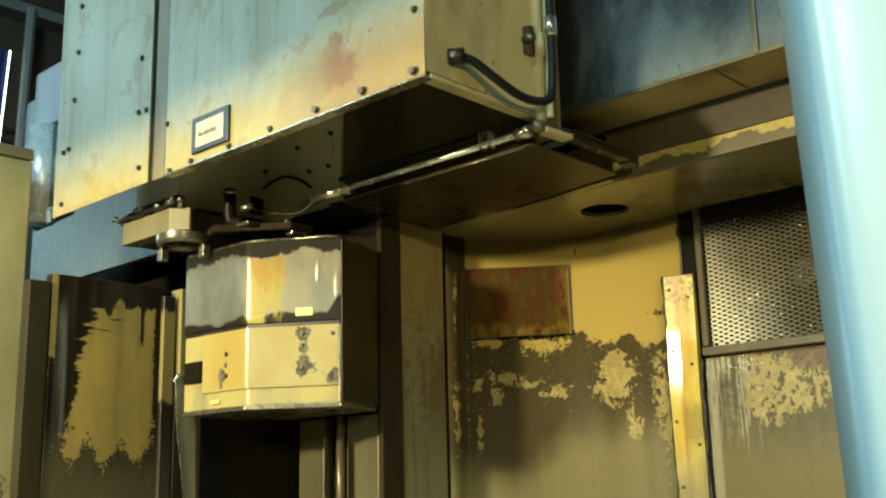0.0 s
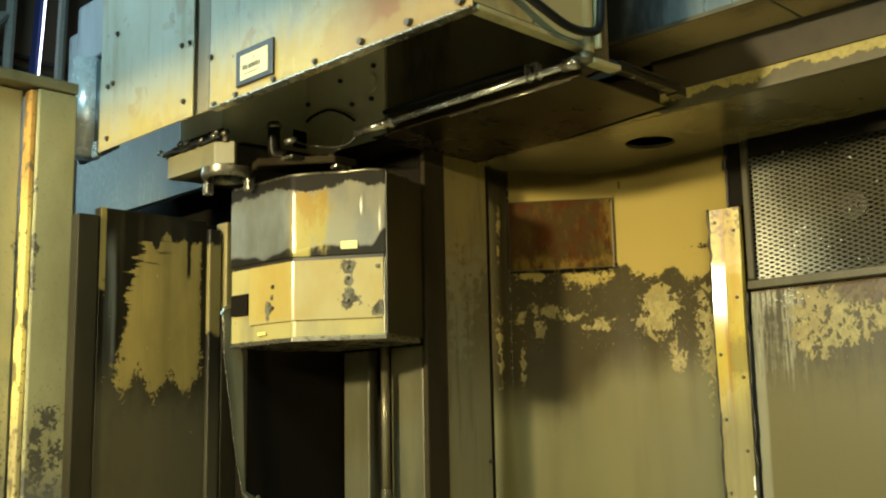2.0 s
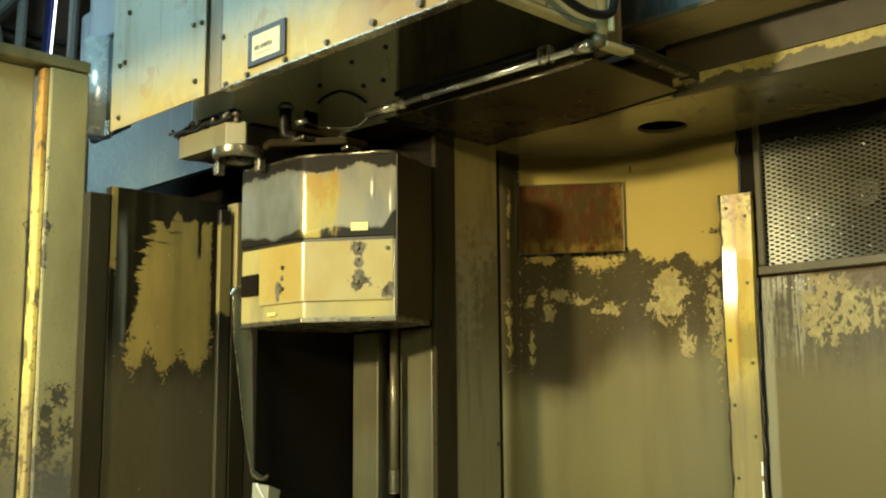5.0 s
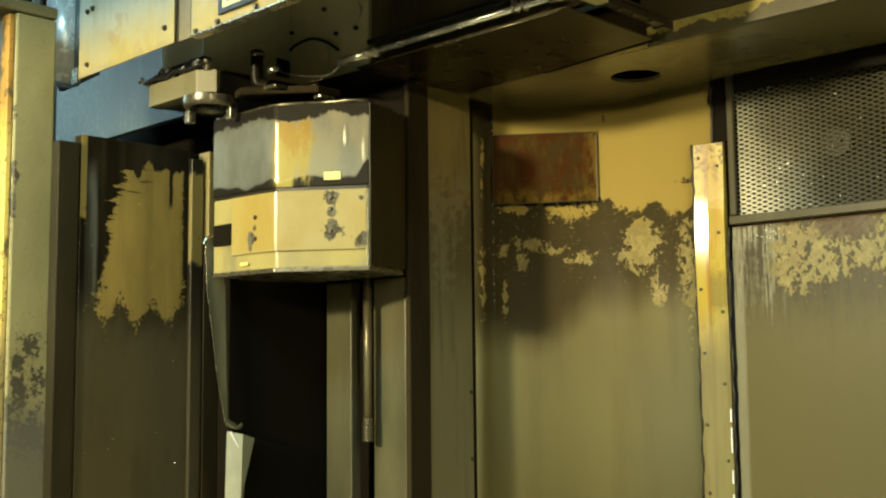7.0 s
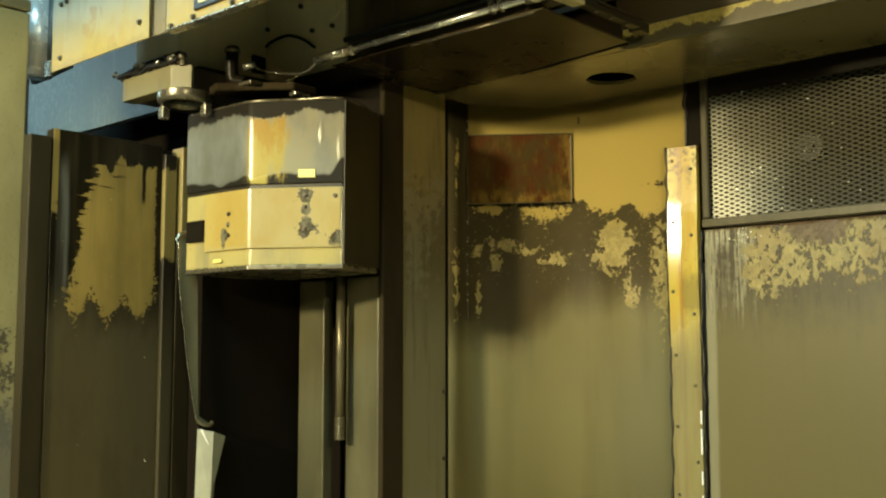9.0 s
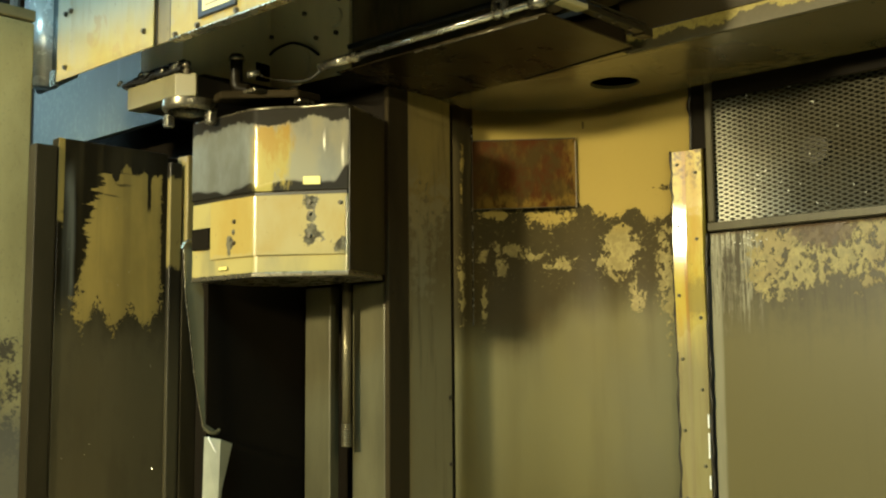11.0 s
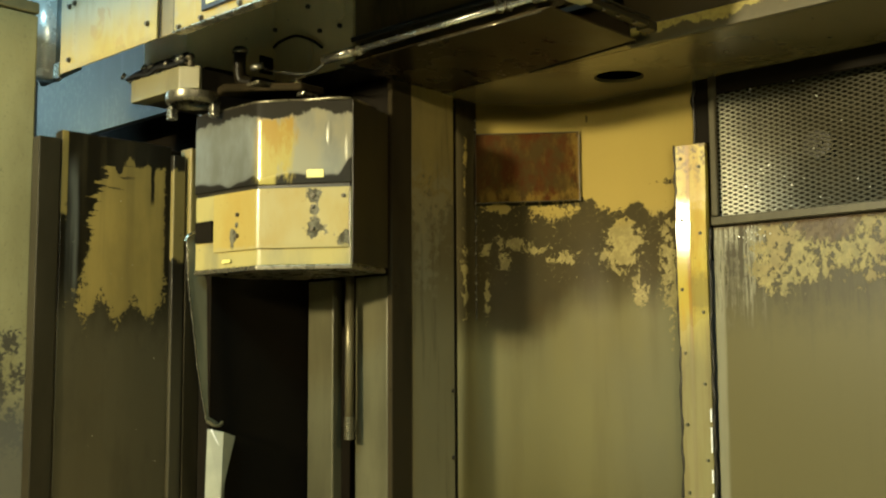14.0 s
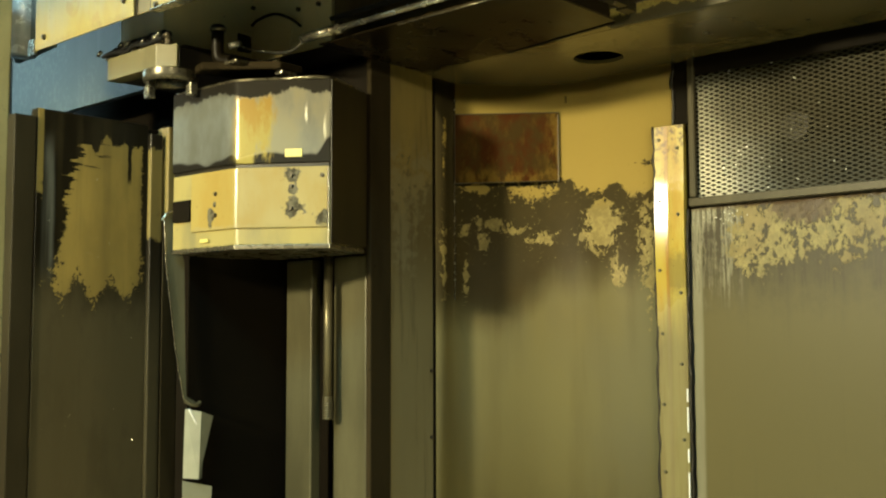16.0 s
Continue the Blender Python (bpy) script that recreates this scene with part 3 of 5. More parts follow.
def beam_material():
    """Teal-grey plate with pale dried coolant runs and splashes."""
    k = Mat("teal_beam_paint")
    a = k.noise(4, 5, 0.6, (1, 1, 0.6), off=25)
    runs = k.noise(26, 5, 0.62, (1, 1, 0.12), off=12)
    spots = k.noise(60, 5, 0.7, (1, 1, 0.6), off=3)
    c = k.mix(k.step(a, 0.35, 0.65), (0.019, 0.031, 0.030), (0.040, 0.055, 0.052))
    c = k.mix(k.mul(k.step(runs, 0.52, 0.72), 0.3), c, (0.10, 0.125, 0.12))
    c = k.mix(k.mul(k.step(k.add(k.mul(spots, 0.6), k.mul(a, 0.4)), 0.54, 0.60), 0.35), c, (0.13, 0.16, 0.152))
    c = k.mix(k.mul(k.step(runs, 0.42, 0.30), 0.5), c, (0.025, 0.032, 0.03))
    return k.done(c, k.mixf(a, 0.45, 0.65), 0.0, spots, 0.15, 0.001)


BEAM = beam_material()
DUCT = duct_material()
CHROME = plain("polished_rod", (0.70, 0.69, 0.64), 0.25, 0.95)
RING = plain("turned_steel", (0.145, 0.130, 0.092), 0.27, 0.7)
GLOSSBLACK = oily_steel("glossy_near_black", (0.012, 0.0095, 0.0055), 0.30, 0.0, off=41, spec=0.13)
BARE = plain("machined_steel", (0.36, 0.34, 0.275), 0.26, 0.9)
CREAMY = worn_paint("cream_enamel", (0.42, 0.365, 0.19), amount=0.5, scale=9, off=23)


def ledge_material():
    """Beige ledge with broken, lumpy remains of yellow paint along its upper edge."""
    k = Mat("flaking_yellow_ledge")
    a = k.noise(5, 3, 0.55, (1, 1, 0.3), off=29)
    b = k.noise(24, 7, 0.72, off=8)
    f = k.noise(90, 4, 0.65, off=18)
    left = k.step(k.add(k.mul(a, 0.65), k.mul(b, 0.35)), 0.40, 0.47)
    m = k.step(k.add(k.add(k.z, k.mul(k.sub(a, 0.5), 0.09)), k.mul(k.sub(b, 0.5), 0.075)), 2.482, 2.486)
    m = k.mul(m, k.high(left, k.step(k.z, 2.494, 2.497)))
    c = k.mix(b, (0.055, 0.045, 0.022), (0.115, 0.096, 0.048))
    y = k.mix(k.step(f, 0.4, 0.65), (0.36, 0.30, 0.085), (0.27, 0.215, 0.065))
    return k.done(k.mix(m, c, y), 0.5, 0.0, k.add(m, b), 0.3, 0.002, 0.3)


LEDGE = ledge_material()
# gloss-free near-black and brown, for parts that read very dark
MATT_BLACK = worn_paint("matt_near_black", (0.030, 0.023, 0.012), (0.010, 0.0075, 0.004), 0.9, 5, rough=0.6, off=48)
MATT_BLACK.node_tree.nodes["Principled BSDF"].inputs["Specular IOR Level"].default_value = 0.02
MATT_BROWN = worn_paint("matt_dark_brown", (0.15, 0.118, 0.062), (0.025, 0.019, 0.010), 0.9, 4, rough=0.6, off=68)
MATT_BROWN.node_tree.nodes["Principled BSDF"].inputs["Specular IOR Level"].default_value = 0.02
def skirt_material():
    """Brown sheet under the head, black with oil in large smears, paler towards its open end."""
    k = Mat("oil_smeared_sheet")
    a = k.noise(5, 6, 0.66, (1, 1, 1), warp=0.8, off=34)
    b = k.noise(17, 5, 0.65, (1, 0.5, 1), off=4)
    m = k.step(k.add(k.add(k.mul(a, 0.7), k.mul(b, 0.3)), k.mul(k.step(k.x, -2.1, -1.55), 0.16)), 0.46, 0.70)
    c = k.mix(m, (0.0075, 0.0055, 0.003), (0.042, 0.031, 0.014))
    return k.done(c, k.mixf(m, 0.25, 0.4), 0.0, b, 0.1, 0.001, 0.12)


SKIRT = skirt_material()
RUBBER = plain("black_rubber", (0.010, 0.010, 0.010), 0.5)
RUBBER.node_tree.nodes["Principled BSDF"].inputs["Specular IOR Level"].default_value = 0.15


def mesh_material():
    """Galvanised strands: the lamp's sheen painted bright beside the post, dull with oily dust further along."""
    k = Mat("galvanised_mesh")
    a = k.noise(6, 4, 0.6)
    b = k.noise(40, 4, 0.65, off=5)
    sheen = k.step(k.add(k.add(k.x, k.mul(k.sub(k.z, 2.0), 0.35)), k.mul(k.sub(a, 0.5), 0.3)), -1.20, -1.60)
    c = k.mix(k.add(k.mul(a, 0.6), k.mul(b, 0.4)), (0.050, 0.045, 0.028), (0.088, 0.080, 0.052))
    c = k.mix(sheen, c, (0.25, 0.24, 0.18))
    return k.done(c, k.mixf(sheen, 0.6, 0.36), k.mul(sheen, 0.6), b, 0.1, 0.0005, k.mixf(sheen, 0.10, 0.4))


MESHM = mesh_material()
FRAMEM = oily_steel("dull_frame_steel", (0.15, 0.13, 0.075), 0.3, 0.5, off=37)
BOLT = plain("dark_bolt_steel", (0.10, 0.085, 0.06), 0.35, 0.7)


def edge_material():
    """Worn folded edge: rusty orange above, brighter yellow in the middle, dark chips."""
    k = Mat("orange_worn_edge")
    a = k.noise(12, 5, 0.62, (1, 1, 0.3), off=2)
    b = k.noise(55, 6, 0.7, off=5)
    c = k.mix(k.step(k.add(k.z, k.mul(k.sub(a, 0.5), 0.4)), 2.16, 2.43), (0.74, 0.56, 0.15), (0.42, 0.22, 0.045))
    c = k.mix(k.step(k.add(k.z, k.mul(k.sub(a, 0.5), 0.3)), 1.76, 1.57), c, (0.34, 0.28, 0.12))
    c = k.mix(k.mul(k.step(b, 0.57, 0.60), 0.8), c, (0.09, 0.06, 0.025))
    flakes = k.step(k.add(k.noise(16, 6, 0.7, (1, 1, 0.5), off=9), k.mul(k.near(k.x, -3.20, 0.012, 0.01), 0.06)), 0.58, 0.60)
    c = k.mix(k.mul(flakes, 0.85), c, (0.085, 0.070, 0.036))
    return k.done(c, k.mixf(a, 0.3, 0.5), 0.0, b, 0.2, 0.0015)


EDGE = edge_material()
PILLAR = worn_paint("pale_blue_pillar", (0.44, 0.57, 0.59), (0.27, 0.38, 0.41), 0.6, 3, rough=0.3, off=33)
HALL = plain("hall_brown", (0.10, 0.07, 0.045), 0.8, 0.0, 2)
GLOSS = plain("glossy_pale_blue", (0.74, 0.86, 0.90), 0.26, 0.35)
BODY = worn_paint("olive_spindle_paint", (0.82, 0.72, 0.42), amount=0.15, scale=8, off=63)
LILAC = oily_steel("lilac_grey_guard", (0.33, 0.35, 0.40), 0.4, 0.1, off=45)
TIN = plain("bent_tin", (0.44, 0.45, 0.36), 0.33, 0.4, 12, 0.25)
# white standing in for glints on the post joint and flap crease
GLINT = plain("painted_glint", (0.86, 0.84, 0.76), 0.5)
BLADE = oily_steel("pale_sheet_steel", (0.25, 0.235, 0.145), 0.36, 0.2, off=8)
STICKER = plain("yellow_sticker", (0.72, 0.60, 0.18), 0.4)
FRAMEB = plain("dark_plate_frame", (0.016, 0.018, 0.026), 0.4)
INK = plain("dark_ink", (0.06, 0.05, 0.04), 0.5)


# ---------------------------------------------------------------- mesh kit
def mesh_of(name, bm, material, smooth=False):
    bmesh.ops.recalc_face_normals(bm, faces=bm.faces)
    me = bpy.data.meshes.new(name)
    bm.to_mesh(me)
    bm.free()
    me.materials.append(material)
    if smooth:
        for p in me.polygons:
            p.use_smooth = True
    return me


def thing(name, label, category, at, group=""):
    ob = new(name)
    ob.empty_display_size = 0.05
    ob.matrix_world = Matrix.Translation(at)
    return tagged(ob, label, category, group)


def root_of(ob):
    m = ob.matrix_basis.copy()
    while ob.parent:
        m = ob.parent.matrix_basis @ ob.matrix_parent_inverse @ m
        ob = ob.parent
    return m


def under(ob, parent):
    ob.parent = parent
    ob.matrix_parent_inverse = root_of(parent).inverted()


def part(name, bm, material, parent, label="", smooth=False):
    ob = new(name, mesh_of(name, bm, material, smooth))
    under(ob, parent)
    return tagged(ob, label)


def solid(name, bm, material, label, category="", smooth=False, kind="structure"):
    """A top-level mesh of the setting."""
    return tagged(new(name, mesh_of(name, bm, material, smooth)), label, category or name.split("_")[0], kind=kind)


def box(x0, x1, y0, y1, z0, z1, bevel=0.003, bm=None, turn=None):
    bm = bm or bmesh.new()
    r = bmesh.ops.create_cube(bm, size=1.0)
    bmesh.ops.scale(bm, vec=(x1 - x0, y1 - y0, z1 - z0), verts=r["verts"])
    if bevel:
        es = list({e for v in r["verts"] for e in v.link_edges})
        q = bmesh.ops.bevel(bm, geom=es, offset=bevel, segments=2, affect="EDGES", profile=0.5)
        vs = list({v for f in q["faces"] for v in f.verts} | {v for v in r["verts"] if v.is_valid})
    else:
        vs = r["verts"]
    if turn is not None:
        bmesh.ops.transform(bm, matrix=turn, verts=vs)
    bmesh.ops.translate(bm, vec=((x0 + x1) / 2, (y0 + y1) / 2, (z0 + z1) / 2), verts=vs)
    return bm


def prism(pts, z0, z1, bevel=0.0, bm=None):
    bm = bm or bmesh.new()
    lo = [bm.verts.new((x, y, z0)) for x, y in pts]
    hi = [bm.verts.new((x, y, z1)) for x, y in pts]
    n = len(pts)
    fs = [bm.faces.new(lo), bm.faces.new(hi)] + [bm.faces.new((lo[i], lo[(i + 1) % n], hi[(i + 1) % n], hi[i])) for i in range(n)]
    if bevel:
        bmesh.ops.recalc_face_normals(bm, faces=fs)
        bmesh.ops.bevel(bm, geom=list({e for f in fs for e in f.edges}), offset=bevel, segments=2, affect="EDGES", profile=0.5)
    return bm


def band(path, thick, z0, z1, bevel=0.0):
    """An upright sheet along a plan line, thickened to its right."""
    n = len(path)
    off = []
    for i in range(n):
        a, b = Vector(path[max(i - 1, 0)]), Vector(path[min(i + 1, n - 1)])
        d = (b - a).normalized()
        off.append((path[i][0] + d.y * thick, path[i][1] - d.x * thick))
    return prism(list(path) + off[::-1], z0, z1, bevel)


def rod(p0, p1, r, seg=16, bm=None, r1=None):
    bm = bm or bmesh.new()
    d = Vector(p1) - Vector(p0)
    m = Matrix.Translation((Vector(p0) + Vector(p1)) / 2) @ d.to_track_quat("Z", "Y").to_matrix().to_4x4()
    bmesh.ops.create_cone(bm, cap_ends=True, segments=seg, radius1=r, radius2=r if r1 is None else r1, depth=d.length, matrix=m)
    return bm


def hose(points, r, seg=10, steps=8, bm=None):
    """A tube through points, smoothed."""
    bm = bm or bmesh.new()
    P = [Vector(p) for p in points]
    P = [P[0] * 2 - P[1]] + P + [P[-1] * 2 - P[-2]]
    line = []
    for i in range(1, len(P) - 2):
        for s in range(steps):
            t = s / steps
            a, b, c, d = P[i - 1], P[i], P[i + 1], P[i + 2]
            line.append(0.5 * (2 * b + (c - a) * t + (2 * a - 5 * b + 4 * c - d) * t * t + (3 * b - a - 3 * c + d) * t ** 3))
    line.append(P[-2])
    rings, up = [], Vector((0.3, 0.2, 1)).normalized()
    for i, p in enumerate(line):
        d = (line[min(i + 1, len(line) - 1)] - line[max(i - 1, 0)]).normalized()
        u = (up - d * up.dot(d)).normalized()
        w = d.cross(u)
        up = u
        rings.append([bm.verts.new(p + r * (math.cos(a) * u + math.sin(a) * w)) for a in [2 * math.pi * j / seg for j in range(seg)]])
    for a, b in zip(rings, rings[1:]):
        for j in range(seg):
            bm.faces.new((a[j], a[(j + 1) % seg], b[(j + 1) % seg], b[j]))
    bm.faces.new(rings[0])
    bm.faces.new(rings[-1])
    return bm


def lathe(profile, at, seg=32):
    """A turned shell from (radius, height) pairs round an upright axis."""
    bm = bmesh.new()
    rings = [[bm.verts.new((at[0] + r * math.cos(2 * math.pi * i / seg), at[1] + r * math.sin(2 * math.pi * i / seg), z)) for i in range(seg)] for r, z in profile]
    for a, b in zip(rings, rings[1:]):
        for i in range(seg):
            bm.faces.new((a[i], a[(i + 1) % seg], b[(i + 1) % seg], b[i]))
    return bm


def quad_wall(corners, thick_vec, bm=None):
    """A flat plate from its corners (in order), thickened by a vector."""
    bm = bm or bmesh.new()
    t = Vector(thick_vec)
    a = [bm.verts.new(c) for c in corners]
    b = [bm.verts.new(Vector(c) + t) for c in corners]
    n = len(a)
    bm.faces.new(a)
    bm.faces.new(b)
    for i in range(n):
        bm.faces.new((a[i], a[(i + 1) % n], b[(i + 1) % n], b[i]))
    return bm


def bolt_mesh(r=0.009, h=0.006, material=None):
    """A dome-headed bolt with a washer, its head towards -Y."""
    bm = bmesh.new()
    turn = Matrix.Rotation(radians(90), 4, "X")
    bmesh.ops.create_cone(bm, cap_ends=True, segments=14, radius1=r * 1.25, radius2=r * 1.2, depth=0.003, matrix=turn @ Matrix.Translation((0, 0, 0.0015)))
    bmesh.ops.create_cone(bm, cap_ends=True, segments=6, radius1=r, radius2=r * 0.86, depth=h, matrix=turn @ Matrix.Translation((0, 0, 0.003 + h / 2)))
    return mesh_of("bolt", bm, material or BOLT)


BOLT_MESH = bolt_mesh(0.0075, 0.006)
RIVET_MESH = bolt_mesh(0.0055, 0.003)
POST_RIVET = bolt_mesh(0.0045, 0.0025, OLIVE_PALE)


def bolts(parent, places, yaw=0, mesh=BOLT_MESH, name="bolt"):
    for p in places:
        ob = new(name, mesh)
        ob.matrix_basis = Matrix.Translation(p) @ Matrix.Rotation(radians(yaw), 4, "Z")
        under(ob, parent)


def rounded(pts, r, n=6):
    """A plan line with its inner corners rounded off."""
    out = [pts[0]]
    for a, b, c in zip(pts, pts[1:], pts[2:]):
        a, b, c = Vector(a), Vector(b), Vector(c)
        u, w = (a - b), (c - b)
        q = min(r, u.length * 0.48, w.length * 0.48)
        s, e = b + u.normalized() * q, b + w.normalized() * q
        for i in range(n + 1):
            t = i / n
            out.append(tuple((1 - t) ** 2 * s + 2 * t * (1 - t) * b + t * t * e))
    return out + [pts[-1]]


# ---------------------------------------------------------------- enclosure walls and ceiling
BOTTOM = 0.96      # under the lowest line of sight
HEAD = 2.50        # underside of the covers
ROOF = 2.45        # underside of the low ceiling
corner = rounded([(-1.664, 2.938), (-2.10, 2.962), (-2.350, 2.70), (-2.333, 2.571)], 0.15, 10)
wall_corner = solid("wall_corner", band(corner, 0.04, BOTTOM, 2.60), WALL, "curved corner wall, ochre paint peeled to dark oily metal", "wall", True)
wall_side = solid("wall_side", band([(-2.333, 2.560), (-2.333, 2.362)], 0.04, BOTTOM, 2.9, 0.004), side_material(), "narrow dark steel wall panel, brown-ochre paint worn off", "wall")
bolts(wall_side, [(-2.331, 2.548, z) for z in (1.49, 1.28)], 90, RIVET_MESH, "rivet")

wall_right = solid("wall_right", box(-1.612, 1.6, 2.938, 2.978, BOTTOM, 1.985), RIGHT, "steel wall panel, ochre paint peeling in ragged flakes", "wall")
solid("wall_vent", box(-1.70, 1.6, 3.07, 3.10, 1.9, 2.75), MATT_BLACK, "dark steel plate behind the mesh vent", "wall")

# riveted post between corner wall and vent
def bow(z):
    """The sheet bulges a little at half its height."""
    return 0.007 * math.exp(-((z - 1.90) / 0.17) ** 2)


def post_shape():
    plan = [(-1.716, 2.936), (-1.716, 2.9083), (-1.676, 2.9158), (-1.674, 2.9160), (-1.622, 2.9205), (-1.622, 2.936)]
    levels = [BOTTOM, 1.2] + [1.40 + 0.02 * i for i in range(42)] + [2.247]
    bm = bmesh.new()
    rings = [[bm.verts.new((x, y - (bow(z) if y < 2.93 else 0), z)) for x, y in plan] for z in levels]
    n = len(plan)
    for a, b in zip(rings, rings[1:]):
        for i in range(n):
            bm.faces.new((a[i], a[(i + 1) % n], b[(i + 1) % n], b[i]))
    bm.faces.new(rings[0])
    bm.faces.new(rings[-1])
    return bm


post = solid("trim_post", post_shape(), STRIP, "riveted rusty yellow folded steel post on the wall", "post")
rnd_post = random.Random(14)
for x, y, z0, gap in ((-1.702, 2.9108, 2.215, 0.205), (-1.640, 2.9190, 2.185, 0.225)):
    for i in range(6):
        z = z0 - gap * i + rnd_post.uniform(-0.012, 0.012)
        bolts(post, [(x + rnd_post.uniform(-0.003, 0.003), y - bow(z), z)], mesh=POST_RIVET, name="rivet")
def grease_bead(x, top, seed, depth=2.927):
    """A wavy bead of black sealant along the post's edge."""
    rnd = random.Random(seed)
    pts = [(x + rnd.uniform(-0.004, 0.004), depth + rnd.uniform(-0.003, 0.001), BOTTOM + (top - BOTTOM) * i / 36) for i in range(37)]
    return hose(pts, 0.0048, 8, 3)


solid("trim_gap", grease_bead(-1.7195, 2.25, 4, 2.9120), DARK, "black wavy sealant joint beside the post", "trim", True)
solid("trim_gap", grease_bead(-1.6165, 1.985, 9), DARK, "black wavy sealant joint beside the post", "trim", True)
solid("trim_riser", box(-1.664, -1.609, 2.936, 2.97, 2.249, 2.50, 0.002), BLACK, "black steel riser above the post", "trim")
rnd_edge = random.Random(5)
solid("trim_gap", hose([(-1.664 + rnd_edge.uniform(-0.004, 0.004), 2.934, 2.25 + 0.2 * i / 9) for i in range(10)], 0.005, 8, 4), DARK, "black wavy sealant joint above the post", "trim", True)

# low ceiling with a round hole
def ceiling_plate():
    bm = bmesh.new()
    cx, cy, r, n = -1.80, 2.73, 0.076, 40
    outer = [(-2.45, 2.50), (1.6, 2.50), (1.6, 3.0), (-2.45, 3.0)]
    m = n // 4
    lo, hi = [], []
    for z, ring in ((ROOF, lo), (ROOF + 0.012, hi)):
        inner = [bm.verts.new((cx + r * math.cos(2 * math.pi * i / n), cy + r * math.sin(2 * math.pi * i / n), z)) for i in range(n)]
        out = [bm.verts.new((x, y, z)) for x, y in outer]
        start = [round(n * a / 8) % n for a in (5, 7, 1, 3)]
        for s in range(4):
            a, b = start[s], start[(s + 1) % 4]
            arc = [inner[(a + i) % n] for i in range((b - a) % n + 1)]
            bm.faces.new([out[s], out[(s + 1) % 4]] + arc[::-1])
        ring += [inner, out]
    for k in (0, 1):
        a, b = lo[k], hi[k]
        for i in range(len(a)):
            bm.faces.new((a[i], a[(i + 1) % len(a)], b[(i + 1) % len(a)], b[i]))
    return bm


ceiling = solid("ceiling", ceiling_plate(), CEIL, "oily beige sheet-steel ceiling with a round hole", "ceiling")
solid("ceiling_upper", box(-3.2, 1.6, 1.70, 3.2, 3.46, 3.5), DARK, "black upper cover of the machine", "ceiling")
# added backing; its black stands in for the dark inside the hole
solid("ceiling_pocket", box(-2.45, 1.6, 2.53, 3.0, 2.49, 2.52), BLACK, "black sheet added to make the ceiling hole dark", "ceiling")
ledge = solid("trim_ledge", box(-1.60, 1.6, 2.486, 2.500, ROOF, HEAD + 0.004, 0.002), LEDGE, "flaking yellow painted ledge along the ceiling", "ledge")
# dark sheet from cover to ceiling
solid("wall_head_back", box(-2.324, -1.510, 2.116, 2.128, ROOF + 0.018, 3.30, 0.002), MATT_BROWN, "dark brown back plate under the machine head", "wall")
# near-black strip added to shut a see-through gap
solid("trim_dark_ledge", box(-2.30, -1.602, 2.486, 2.499, ROOF + 0.011, 2.60, 0.001), MATT_BLACK, "near-black strip added to close the gap above the ceiling edge", "ledge")
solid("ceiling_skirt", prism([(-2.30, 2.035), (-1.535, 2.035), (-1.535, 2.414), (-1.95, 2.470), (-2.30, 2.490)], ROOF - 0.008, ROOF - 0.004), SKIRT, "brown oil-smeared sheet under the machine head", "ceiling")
solid("trim_joint", prism([(-1.540, 2.416), (-1.545, 2.430), (-1.95, 2.479), (-1.95, 2.472)], ROOF - 0.010, ROOF - 0.001), BLACK, "black open joint between ceiling sheets", "trim")
solid("ceiling_step", box(-2.30, -1.60, 2.30, 2.499, ROOF + 0.001, ROOF + 0.010, 0.001), CEIL, "oily beige edge of the ceiling sheet", "ceiling")


# ---------------------------------------------------------------- mesh vent
def vent():
    v = thing("mesh_vent", "galvanised expanded-metal mesh vent in a steel frame", "vent", (-1.1, 2.93, 1.99))
    x0, x1, z0, z1 = -1.606, 1.2, 1.990, 2.56
    frame = oily_steel("oiled_vent_frame", (0.095, 0.082, 0.048), 0.42, 0.15, off=37, spec=0.2)
    part("frame_rail", box(x0, x1, 2.916, 2.936, z0, z0 + 0.026, 0.003), frame, v)
    part("frame_stile", box(x0, x0 + 0.024, 2.918, 2.936, z0 + 0.027, z1, 0.006), frame, v)
    # black strip stands in for the ceiling's shadow on the mesh
    part("shadow_strip", box(x0 + 0.025, x1, 2.924, 2.934, 2.392, z1, 0.004), BLACK, v, "black strip standing in for the shadow above the mesh")
    px, pz = 0.0330, 0.0070
    verts, faces = [], []

    def strand(ax, az, bx, bz):
        d = Vector((bx - ax, 0, bz - az)).normalized()
        n = Vector((-d.z, 0, d.x)) * 0.0008
        o = Vector((0, 0.0006, 0.0034))
        i = len(verts)
        a, b = Vector((ax, 2.938 + 0.105 * (ax - x0), az)), Vector((bx, 2.938 + 0.105 * (bx - x0), bz))
        for p in (a, b):
            verts.extend([p - n - o * 0.5, p + n - o * 0.5, p + n + o * 0.5, p - n + o * 0.5])
        for j in range(4):
            k = (j + 1) % 4
            faces.append((i + j, i + k, i + 4 + k, i + 4 + j))

    rows, cols = int(0.47 / pz), int(0.85 / px)
    for r in range(rows):
        for c in range(cols):
            ax = x0 + 0.02 + c * px + (r % 2) * px / 2
            az = z0 + 0.02 + r * pz
            strand(ax, az, ax + px / 2, az + pz)
            strand(ax, az, ax - px / 2, az + pz)
    me = bpy.data.meshes.new("mesh_sheet")
    me.from_pydata([tuple(p) for p in verts], [], faces)
    me.materials.append(MESHM)
    ob = new("mesh_sheet", me)
    under(ob, v)
    tagged(ob, kind="stuff")


vent()


